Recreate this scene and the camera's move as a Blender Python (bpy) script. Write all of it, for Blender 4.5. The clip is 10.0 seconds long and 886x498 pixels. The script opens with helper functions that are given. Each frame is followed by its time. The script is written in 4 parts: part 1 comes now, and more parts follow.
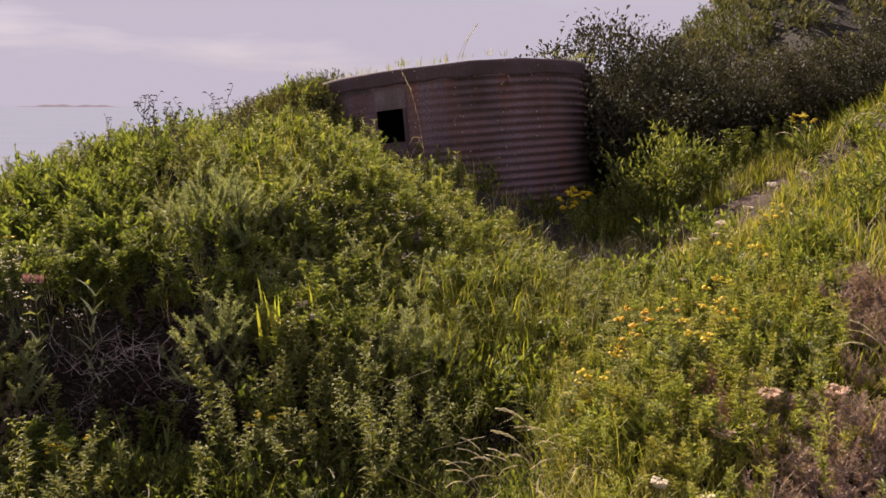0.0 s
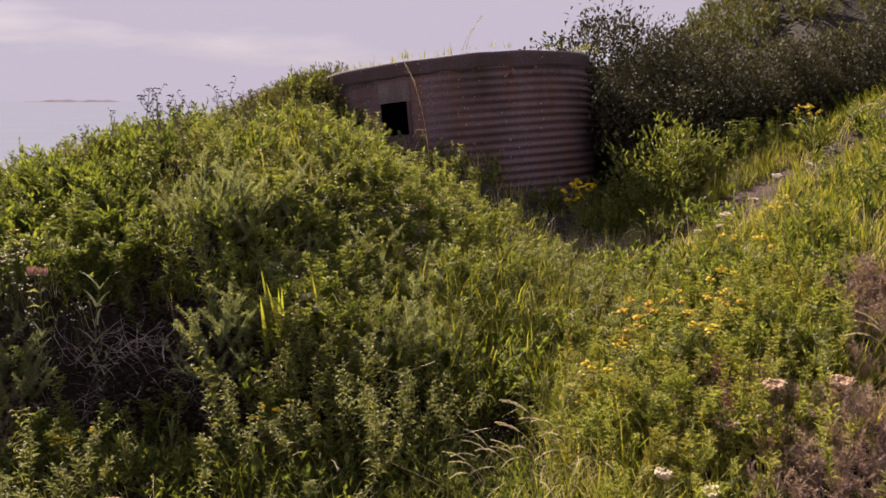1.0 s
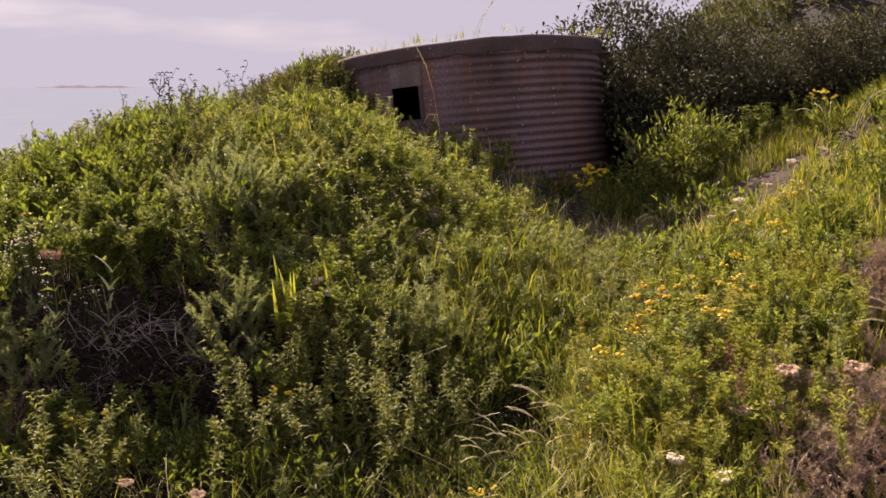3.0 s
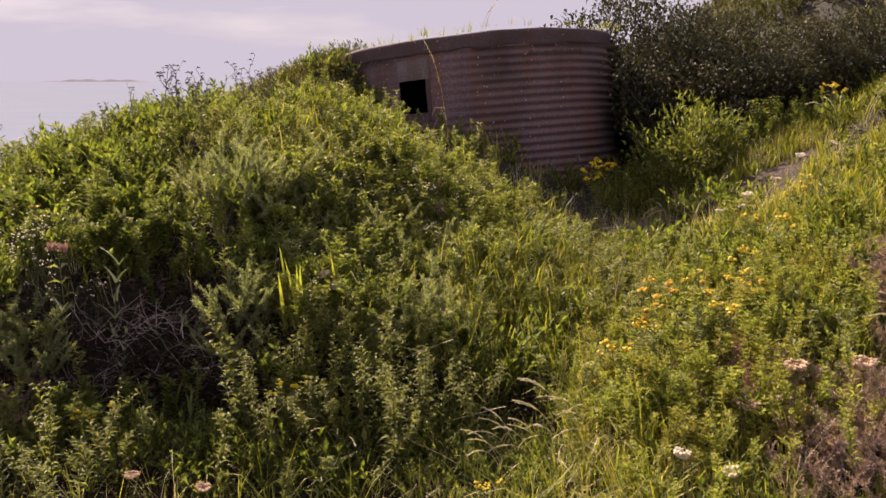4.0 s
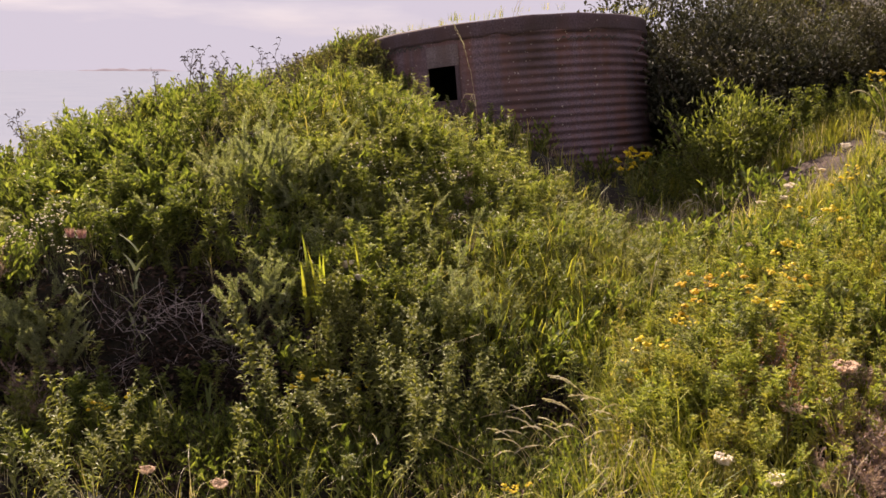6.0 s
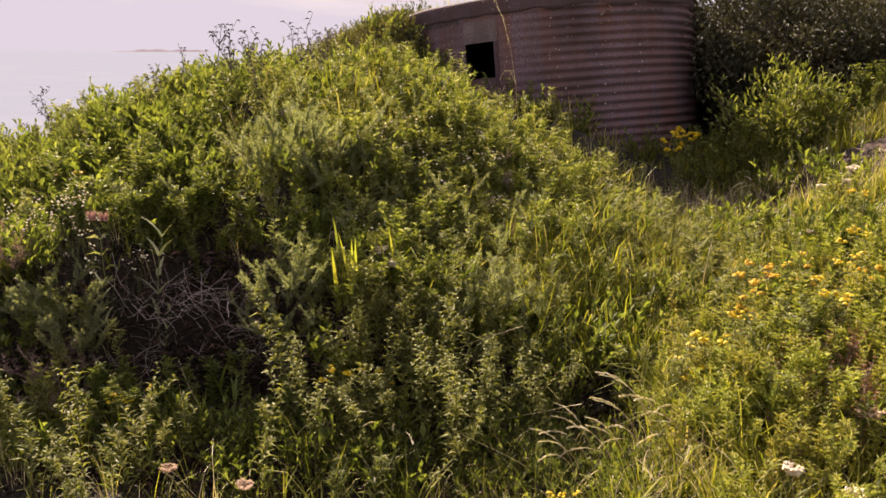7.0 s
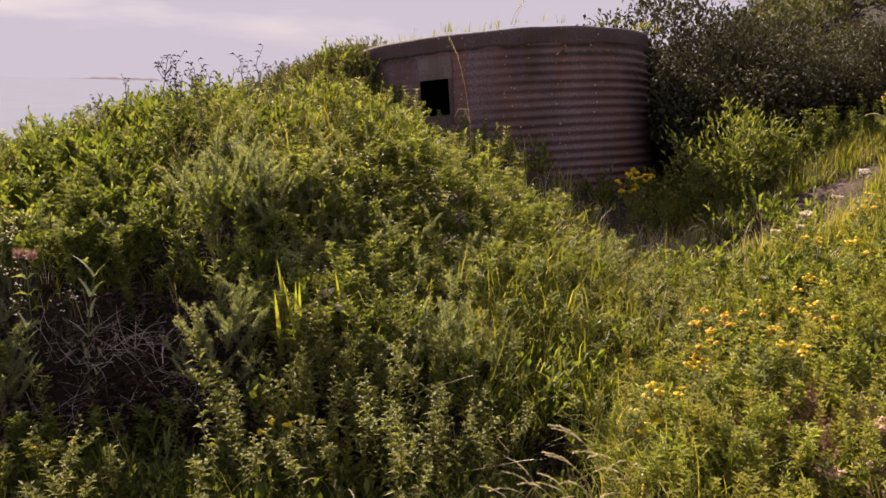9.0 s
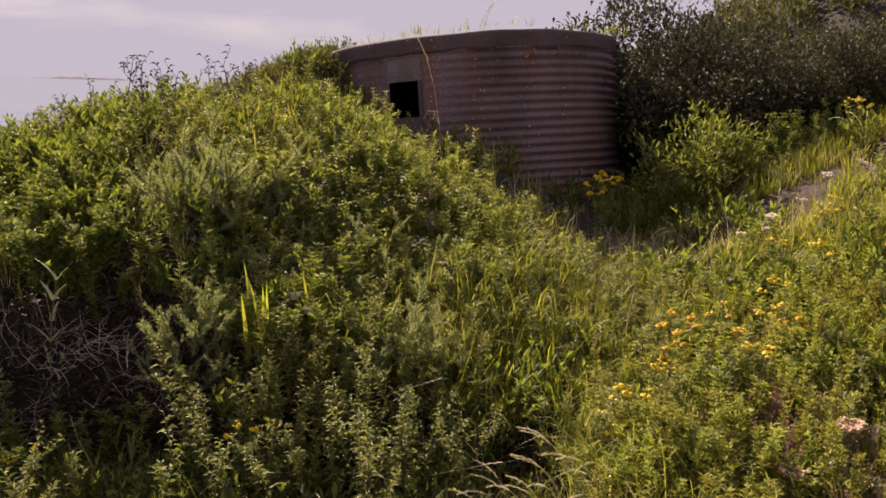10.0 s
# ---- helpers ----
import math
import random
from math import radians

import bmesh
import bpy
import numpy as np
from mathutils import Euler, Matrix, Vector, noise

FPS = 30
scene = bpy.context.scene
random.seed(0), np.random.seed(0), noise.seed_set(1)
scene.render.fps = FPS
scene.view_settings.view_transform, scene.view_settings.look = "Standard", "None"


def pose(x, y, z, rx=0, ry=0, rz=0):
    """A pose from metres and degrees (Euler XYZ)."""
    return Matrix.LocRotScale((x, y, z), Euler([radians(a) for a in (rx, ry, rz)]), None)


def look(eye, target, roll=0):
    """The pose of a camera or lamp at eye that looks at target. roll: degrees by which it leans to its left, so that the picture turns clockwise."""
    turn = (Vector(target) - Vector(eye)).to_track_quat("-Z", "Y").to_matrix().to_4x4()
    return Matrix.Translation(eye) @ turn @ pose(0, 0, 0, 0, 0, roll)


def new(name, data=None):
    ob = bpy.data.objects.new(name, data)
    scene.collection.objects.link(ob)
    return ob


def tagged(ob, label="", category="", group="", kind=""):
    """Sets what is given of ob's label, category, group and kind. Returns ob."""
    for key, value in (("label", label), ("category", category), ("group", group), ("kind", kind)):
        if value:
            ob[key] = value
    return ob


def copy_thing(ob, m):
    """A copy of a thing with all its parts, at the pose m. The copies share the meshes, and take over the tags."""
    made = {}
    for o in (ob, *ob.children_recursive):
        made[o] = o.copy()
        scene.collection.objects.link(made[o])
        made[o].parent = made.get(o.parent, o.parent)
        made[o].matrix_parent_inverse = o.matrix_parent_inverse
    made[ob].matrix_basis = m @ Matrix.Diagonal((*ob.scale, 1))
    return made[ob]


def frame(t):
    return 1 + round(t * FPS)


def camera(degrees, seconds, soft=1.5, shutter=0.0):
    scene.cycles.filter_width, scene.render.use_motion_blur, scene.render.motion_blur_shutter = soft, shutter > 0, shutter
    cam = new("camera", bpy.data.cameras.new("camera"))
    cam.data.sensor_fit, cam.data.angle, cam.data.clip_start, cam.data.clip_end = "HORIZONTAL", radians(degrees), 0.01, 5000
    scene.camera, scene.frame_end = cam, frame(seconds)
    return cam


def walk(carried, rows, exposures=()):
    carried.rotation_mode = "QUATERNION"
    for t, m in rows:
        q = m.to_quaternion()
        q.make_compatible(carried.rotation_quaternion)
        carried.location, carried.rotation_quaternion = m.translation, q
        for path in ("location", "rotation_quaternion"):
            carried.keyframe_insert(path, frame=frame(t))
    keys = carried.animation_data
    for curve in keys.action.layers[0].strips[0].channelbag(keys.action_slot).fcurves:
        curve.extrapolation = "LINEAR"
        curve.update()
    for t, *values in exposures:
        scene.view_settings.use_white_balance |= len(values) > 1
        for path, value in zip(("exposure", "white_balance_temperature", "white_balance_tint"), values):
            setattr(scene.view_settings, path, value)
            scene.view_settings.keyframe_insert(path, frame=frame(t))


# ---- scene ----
cam = camera(54.0, 10.0, soft=1.6)
PATH = [
    (0.0, pose(0.012, -0.022, 2.607, 80.616, -0.142, 0.036)),
    (0.5, pose(0.018, -0.010, 2.592, 80.468, -0.019, 0.163)),
    (1.0, pose(0.026, -0.014, 2.588, 80.219, 0.052, 0.350)),
    (1.5, pose(0.019, -0.023, 2.596, 79.925, -0.050, 0.499)),
    (2.0, pose(0.027, -0.008, 2.581, 79.728, 0.088, 0.773)),
    (2.5, pose(0.015, -0.005, 2.572, 79.540, 0.055, 0.893)),
    (4.0, pose(0.021, 0.019, 2.556, 78.962, -0.044, 1.567)),
    (4.5, pose(0.025, 0.030, 2.540, 78.865, -0.112, 1.794)),
    (5.0, pose(0.025, 0.049, 2.526, 78.783, -0.238, 2.020)),
    (6.5, pose(-0.011, 0.486, 2.477, 77.795, -0.168, 4.594)),
    (7.0, pose(-0.063, 0.696, 2.449, 77.095, -0.120, 5.673)),
    (7.5, pose(-0.082, 0.819, 2.440, 76.940, -0.155, 6.341)),
    (8.0, pose(-0.100, 0.873, 2.447, 77.681, -0.422, 5.544)),
    (8.5, pose(-0.075, 0.920, 2.451, 78.699, -0.909, 4.314)),
    (9.0, pose(-0.041, 0.950, 2.473, 79.333, -1.405, 2.945)),
    (9.5, pose(-0.012, 0.982, 2.482, 79.447, -1.642, 1.908)),
    (10.0, pose(-0.026, 0.964, 2.477, 79.496, -1.710, 1.041)),
]
walk(cam, PATH, exposures=[(0.0, 1.24, 6350, 28), (2.5, 1.38, 6400, 28), (4.5, 1.46, 6500, 27), (6.5, 1.58, 6600, 26), (7.0, 1.68, 6700, 26), (7.5, 1.90, 6800, 25), (8.2, 1.86, 6800, 25),
                           (8.7, 1.56, 6650, 26), (9.3, 1.32, 6550, 27), (10.0, 1.26, 6500, 27)])

# ---- sky and sun ----
SUN_EL, SUN_AZ = radians(38), radians(-30)      # azimuth from +y towards +x
world = bpy.data.worlds.new("sky")
scene.world = world
world.use_nodes = True
wn, wl = world.node_tree.nodes, world.node_tree.links
wn.clear()
sky = wn.new("ShaderNodeTexSky")
sky.sky_type, sky.sun_disc = "NISHITA", False
sky.sun_elevation, sky.sun_rotation = SUN_EL, SUN_AZ
sky.air_density, sky.dust_density = 1.0, 2.0
bg_sky, bg_cloud = wn.new("ShaderNodeBackground"), wn.new("ShaderNodeBackground")
bg_sky.inputs[1].default_value = 0.05
bg_cloud.inputs[0].default_value = (0.222, 0.217, 0.232, 1)
bg_cloud.inputs[1].default_value = 1.0
tc, mp, nz, rp = (wn.new("ShaderNodeTexCoord"), wn.new("ShaderNodeMapping"),
                  wn.new("ShaderNodeTexNoise"), wn.new("ShaderNodeValToRGB"))
mp.inputs["Scale"].default_value = (2.2, 2.2, 14.0)
nz.inputs["Scale"].default_value, nz.inputs["Detail"].default_value = 1.5, 5.0
rp.color_ramp.elements[0].position, rp.color_ramp.elements[1].position = 0.36, 0.5
rp.color_ramp.elements[0].color = (0.86, 0.86, 0.86, 1)
mixs, outw = wn.new("ShaderNodeMixShader"), wn.new("ShaderNodeOutputWorld")
wl.new(tc.outputs["Generated"], mp.inputs[0])
wl.new(mp.outputs[0], nz.inputs["Vector"])
wl.new(nz.outputs["Fac"], rp.inputs[0])
wl.new(sky.outputs[0], bg_sky.inputs[0])
wl.new(rp.outputs[0], mixs.inputs[0])
wl.new(bg_sky.outputs[0], mixs.inputs[1])
wl.new(bg_cloud.outputs[0], mixs.inputs[2])
wl.new(mixs.outputs[0], outw.inputs[0])

sun_dir = Vector((math.cos(SUN_EL) * math.sin(SUN_AZ), math.cos(SUN_EL) * math.cos(SUN_AZ), math.sin(SUN_EL)))
sun_data = bpy.data.lights.new("sun", "SUN")
sun_data.energy, sun_data.angle, sun_data.color = 5.0, radians(0.6), (1.0, 0.87, 0.66)
sun = new("sun", sun_data)
sun.matrix_world = look(sun_dir * 60, (0, 0, 0))

# ---- materials ----
def base_mat(name):
    m = bpy.data.materials.new(name)
    m.use_nodes = True
    n, l = m.node_tree.nodes, m.node_tree.links
    return m, n, l, n["Principled BSDF"], n["Material Output"]


def ramp(n, stops):
    r = n.new("ShaderNodeValToRGB")
    e = r.color_ramp.elements
    while len(e) < len(stops):
        e.new(0.5)
    for k, (p, c) in zip(e, stops):
        k.position, k.color = p, (*c, 1)
    return r


def leaf_mat(name, stops, dry=(0.30, 0.22, 0.09), dry_amount=0.25, clear=0.4, rough=0.6, patch=1.3, sheen=0.34):
    """Foliage: each leaf has its own tint, patches of older growth, light passes through."""
    m, n, l, b, out = base_mat(name)
    geo, r = n.new("ShaderNodeNewGeometry"), ramp(n, stops)
    l.new(geo.outputs["Random Per Island"], r.inputs[0])
    big = n.new("ShaderNodeTexNoise")
    big.inputs["Scale"].default_value, big.inputs["Detail"].default_value = patch, 3.0
    l.new(geo.outputs["Position"], big.inputs["Vector"])
    rb = ramp(n, [(0.45, (0, 0, 0)), (0.72, (dry_amount,) * 3)])
    l.new(big.outputs["Fac"], rb.inputs[0])
    mx = n.new("ShaderNodeMix")
    mx.data_type = "RGBA"
    l.new(rb.outputs[0], mx.inputs[0])
    l.new(r.outputs[0], mx.inputs[6])
    mx.inputs[7].default_value = (*dry, 1)
    fine = n.new("ShaderNodeTexNoise")
    fine.inputs["Scale"].default_value = 60.0
    l.new(geo.outputs["Position"], fine.inputs["Vector"])
    hs = n.new("ShaderNodeHueSaturation")
    mr = n.new("ShaderNodeMapRange")
    mr.inputs[3].default_value, mr.inputs[4].default_value = 0.7, 1.25
    l.new(fine.outputs["Fac"], mr.inputs[0])
    l.new(mr.outputs[0], hs.inputs["Value"])
    l.new(mx.outputs[2], hs.inputs["Color"])
    l.new(hs.outputs[0], b.inputs["Base Color"])
    b.inputs["Roughness"].default_value = rough
    b.inputs["Specular IOR Level"].default_value = sheen
    tr = n.new("ShaderNodeBsdfTranslucent")
    tint = n.new("ShaderNodeMix")
    tint.data_type, tint.blend_type = "RGBA", "MULTIPLY"
    tint.inputs[0].default_value = 1.0
    tint.inputs[7].default_value = (1.25, 1.25, 0.55, 1)
    l.new(hs.outputs[0], tint.inputs[6])
    l.new(tint.outputs[2], tr.inputs[0])
    ms = n.new("ShaderNodeMixShader")
    ms.inputs[0].default_value = clear
    l.new(b.outputs[0], ms.inputs[1])
    l.new(tr.outputs[0], ms.inputs[2])
    l.new(ms.outputs[0], out.inputs[0])
    return m


def plain_mat(name, c0, c1, scale=30.0, rough=0.8, bump=0.3, spec=0.3):
    m, n, l, b, out = base_mat(name)
    geo = n.new("ShaderNodeNewGeometry")
    t = n.new("ShaderNodeTexNoise")
    t.inputs["Scale"].default_value, t.inputs["Detail"].default_value = scale, 6.0
    l.new(geo.outputs["Position"], t.inputs["Vector"])
    r = ramp(n, [(0.3, c0), (0.7, c1)])
    l.new(t.outputs["Fac"], r.inputs[0])
    l.new(r.outputs[0], b.inputs["Base Color"])
    bp = n.new("ShaderNodeBump")
    bp.inputs["Strength"].default_value, bp.inputs["Distance"].default_value = bump, 0.02
    l.new(t.outputs["Fac"], bp.inputs["Height"])
    l.new(bp.outputs[0], b.inputs["Normal"])
    b.inputs["Roughness"].default_value = rough
    b.inputs["Specular IOR Level"].default_value = spec
    return m


GRASS = leaf_mat("grass_blades", [(0, (0.075, 0.10, 0.010)), (0.45, (0.19, 0.22, 0.022)), (0.85, (0.38, 0.37, 0.055)), (1, (0.55, 0.45, 0.20))],
                 dry=(0.40, 0.32, 0.12), dry_amount=0.32, clear=0.45)
STRAW = leaf_mat("straw", [(0, (0.40, 0.32, 0.19)), (1, (0.70, 0.61, 0.43))], dry_amount=0.1, clear=0.25, rough=0.6)
HERB = leaf_mat("herb_leaves", [(0, (0.10, 0.12, 0.035)), (0.6, (0.19, 0.21, 0.07)), (0.92, (0.27, 0.28, 0.12)), (1, (0.42, 0.41, 0.24))],
                dry_amount=0.15, clear=0.46, rough=0.5)
BROAD = leaf_mat("broad_leaves", [(0, (0.055, 0.076, 0.016)), (0.6, (0.128, 0.164, 0.034)), (1, (0.25, 0.28, 0.07))],
                 dry_amount=0.12, clear=0.5, rough=0.5)
HEDGE = leaf_mat("hedge_leaves", [(0, (0.028, 0.029, 0.017)), (0.6, (0.052, 0.053, 0.033)), (1, (0.110, 0.108, 0.074))],
                 dry=(0.17, 0.12, 0.07), dry_amount=0.22, clear=0.14, rough=0.65, sheen=0.18)
NEEDLE = leaf_mat("gorse_needles", [(0, (0.14, 0.162, 0.085)), (0.6, (0.265, 0.295, 0.165)), (1, (0.43, 0.445, 0.28))],
                  dry=(0.30, 0.24, 0.15), dry_amount=0.2, clear=0.48, rough=0.5)
HEATH = leaf_mat("heath_sprigs", [(0, (0.20, 0.128, 0.115)), (0.6, (0.38, 0.262, 0.24)), (1, (0.54, 0.40, 0.37))],
                 dry_amount=0.2, clear=0.25, rough=0.7)
YELLOW = leaf_mat("yellow_petals", [(0, (0.50, 0.32, 0.003)), (0.6, (0.62, 0.45, 0.006)), (1, (0.68, 0.53, 0.014))],
                  dry_amount=0.0, clear=0.25, rough=0.6)
ORANGE = leaf_mat("old_petals", [(0, (0.46, 0.24, 0.004)), (1, (0.62, 0.40, 0.008))], dry_amount=0.0, clear=0.2, rough=0.7)
UMBEL_W = leaf_mat("umbel_florets", [(0, (0.62, 0.52, 0.40)), (1, (0.80, 0.73, 0.62))], dry_amount=0.0, clear=0.2, rough=0.8)
UMBEL_P = leaf_mat("dry_umbel_florets", [(0, (0.42, 0.27, 0.17)), (1, (0.66, 0.48, 0.35))], dry_amount=0.0, clear=0.15, rough=0.85)
PINK = leaf_mat("thistle_florets", [(0, (0.30, 0.15, 0.18)), (1, (0.56, 0.36, 0.38))], dry_amount=0.0, clear=0.2, rough=0.8)
STEM = plain_mat("green_stem", (0.08, 0.11, 0.03), (0.16, 0.15, 0.06), 40)
TWIG = plain_mat("dead_twig", (0.17, 0.135, 0.13), (0.42, 0.35, 0.33), 50)
DARKSTALK = plain_mat("dark_stalk", (0.08, 0.065, 0.06), (0.17, 0.135, 0.12), 50)
WOOD = plain_mat("shrub_wood", (0.05, 0.04, 0.03), (0.12, 0.09, 0.06), 40)


def ground_mat():
    m, n, l, b, out = base_mat("soil_and_shaded_turf")
    geo = n.new("ShaderNodeNewGeometry")
    t1, t2 = n.new("ShaderNodeTexNoise"), n.new("ShaderNodeTexNoise")
    t1.inputs["Scale"].default_value, t1.inputs["Detail"].default_value = 1.1, 6.0
    t2.inputs["Scale"].default_value, t2.inputs["Detail"].default_value = 22.0, 8.0
    for t in (t1, t2):
        l.new(geo.outputs["Position"], t.inputs["Vector"])
    # humus under the plants, near black: their shade is put into its colour
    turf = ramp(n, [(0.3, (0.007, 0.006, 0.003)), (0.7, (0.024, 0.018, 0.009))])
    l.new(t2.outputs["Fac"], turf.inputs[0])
    soil = ramp(n, [(0.3, (0.030, 0.017, 0.013)), (0.7, (0.105, 0.057, 0.043))])
    l.new(t2.outputs["Fac"], soil.inputs[0])
    at = n.new("ShaderNodeAttribute")
    at.attribute_name = "bare"
    add = n.new("ShaderNodeMath")
    add.operation = "MULTIPLY_ADD"
    add.inputs[1].default_value, add.inputs[2].default_value = 0.9, -0.58
    l.new(t1.outputs["Fac"], add.inputs[0])
    sm = n.new("ShaderNodeMath")
    sm.use_clamp = True
    l.new(add.outputs[0], sm.inputs[0])
    l.new(at.outputs["Fac"], sm.inputs[1])
    mx = n.new("ShaderNodeMix")
    mx.data_type = "RGBA"
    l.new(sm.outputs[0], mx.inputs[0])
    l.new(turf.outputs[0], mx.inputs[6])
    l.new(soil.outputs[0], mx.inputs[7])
    l.new(mx.outputs[2], b.inputs["Base Color"])
    b.inputs["Roughness"].default_value = 0.95
    bp = n.new("ShaderNodeBump")
    bp.inputs["Strength"].default_value, bp.inputs["Distance"].default_value = 0.8, 0.04
    l.new(t2.outputs["Fac"], bp.inputs["Height"])
    l.new(bp.outputs[0], b.inputs["Normal"])
    return m


def concrete_mat(name, tint, rust, flecks):
    """Weathered, iron-stained concrete with run-off streaks and pale lime spots."""
    m, n, l, b, out = base_mat(name)
    tco, mpp = n.new("ShaderNodeTexCoord"), n.new("ShaderNodeMapping")
    mpp.inputs["Scale"].default_value = (3.0, 3.0, 0.35)
    l.new(tco.outputs["Object"], mpp.inputs[0])
    streak, blot, grain = (n.new("ShaderNodeTexNoise") for _ in range(3))
    streak.inputs["Scale"].default_value, streak.inputs["Detail"].default_value = 1.6, 6.0
    blot.inputs["Scale"].default_value, blot.inputs["Detail"].default_value = 1.4, 5.0
    grain.inputs["Scale"].default_value, grain.inputs["Detail"].default_value = 45.0, 8.0
    l.new(mpp.outputs[0], streak.inputs["Vector"])
    l.new(tco.outputs["Object"], blot.inputs["Vector"])
    l.new(tco.outputs["Object"], grain.inputs["Vector"])
    r1 = ramp(n, [(0.34, tuple(c * 0.5 for c in tint)), (0.66, tint)])
    l.new(grain.outputs["Fac"], r1.inputs[0])
    r2 = ramp(n, [(0.40, (0, 0, 0)), (0.64, (1, 1, 1))])
    l.new(streak.outputs["Fac"], r2.inputs[0])
    m1 = n.new("ShaderNodeMix")
    m1.data_type = "RGBA"
    l.new(r2.outputs[0], m1.inputs[0])
    l.new(r1.outputs[0], m1.inputs[6])
    m1.inputs[7].default_value = (*rust, 1)
    r3 = ramp(n, [(0.42, (0, 0, 0)), (0.70, (0.7, 0.7, 0.7))])
    l.new(blot.outputs["Fac"], r3.inputs[0])
    m2 = n.new("ShaderNodeMix")
    m2.data_type = "RGBA"
    l.new(r3.outputs[0], m2.inputs[0])
    l.new(m1.outputs[2], m2.inputs[6])
    m2.inputs[7].default_value = (0.055, 0.04, 0.038, 1)
    vor = n.new("ShaderNodeTexVoronoi")
    vor.inputs["Scale"].default_value = 13.0
    l.new(tco.outputs["Object"], vor.inputs["Vector"])
    r4 = ramp(n, [(0.05, (flecks,) * 3), (0.17, (0, 0, 0))])
    l.new(vor.outputs["Distance"], r4.inputs[0])
    gate = ramp(n, [(0.50, (0, 0, 0)), (0.56, (1, 1, 1))])
    l.new(streak.outputs["Fac"], gate.inputs[0])
    gm = n.new("ShaderNodeMath")
    gm.operation = "MULTIPLY"
    l.new(r4.outputs[0], gm.inputs[0])
    l.new(gate.outputs[0], gm.inputs[1])
    m3 = n.new("ShaderNodeMix")
    m3.data_type = "RGBA"
    l.new(gm.outputs[0], m3.inputs[0])
    l.new(m2.outputs[2], m3.inputs[6])
    m3.inputs[7].default_value = (0.55, 0.50, 0.44, 1)
    l.new(m3.outputs[2], b.inputs["Base Color"])
    b.inputs["Roughness"].default_value = 0.85
    b.inputs["Specular IOR Level"].default_value = 0.25
    bp = n.new("ShaderNodeBump")
    bp.inputs["Strength"].default_value, bp.inputs["Distance"].default_value = 0.6, 0.012
    l.new(grain.outputs["Fac"], bp.inputs["Height"])
    l.new(bp.outputs[0], b.inputs["Normal"])
    return m


CORRUGATED = concrete_mat("stained_corrugated_concrete", (0.215, 0.150, 0.172), (0.172, 0.090, 0.076), 0.8)
SLAB = concrete_mat("dark_roof_concrete", (0.130, 0.089, 0.102), (0.095, 0.058, 0.057), 0.8)
PALE_CONC = concrete_mat("pale_patch_concrete", (0.28, 0.222, 0.232), (0.15, 0.105, 0.092), 0.6)
LIME = plain_mat("lime_plug", (0.38, 0.33, 0.28), (0.58, 0.52, 0.46), 60)
INSIDE = plain_mat("dark_interior_concrete", (0.05, 0.045, 0.04), (0.09, 0.08, 0.07), 6)
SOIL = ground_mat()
HAZY_LAND = plain_mat("hazy_far_land", (0.16, 0.145, 0.17), (0.19, 0.17, 0.195), 0.01, 1.0, 0.0, 0.0)


def sea_mat():
    m, n, l, b, out = base_mat("calm_sea")
    geo, t = n.new("ShaderNodeNewGeometry"), n.new("ShaderNodeTexNoise")
    t.inputs["Scale"].default_value, t.inputs["Detail"].default_value = 0.05, 6.0
    l.new(geo.outputs["Position"], t.inputs["Vector"])
    r = ramp(n, [(0.3, (0.168, 0.192, 0.245)), (0.7, (0.185, 0.205, 0.255))])
    l.new(t.outputs["Fac"], r.inputs[0])
    l.new(r.outputs[0], b.inputs["Base Color"])
    bp = n.new("ShaderNodeBump")
    bp.inputs["Strength"].default_value, bp.inputs["Distance"].default_value = 0.3, 1.0
    l.new(t.outputs["Fac"], bp.inputs["Height"])
    l.new(bp.outputs[0], b.inputs["Normal"])
    b.inputs["Roughness"].default_value = 0.9
    b.inputs["Specular IOR Level"].default_value = 0.0
    return m


SEA = sea_mat()

# ---- the lie of the land ----
def sstep(a, b, v):
    u = np.clip((v - a) / (b - a), 0, 1)
    return u * u * (3 - 2 * u)


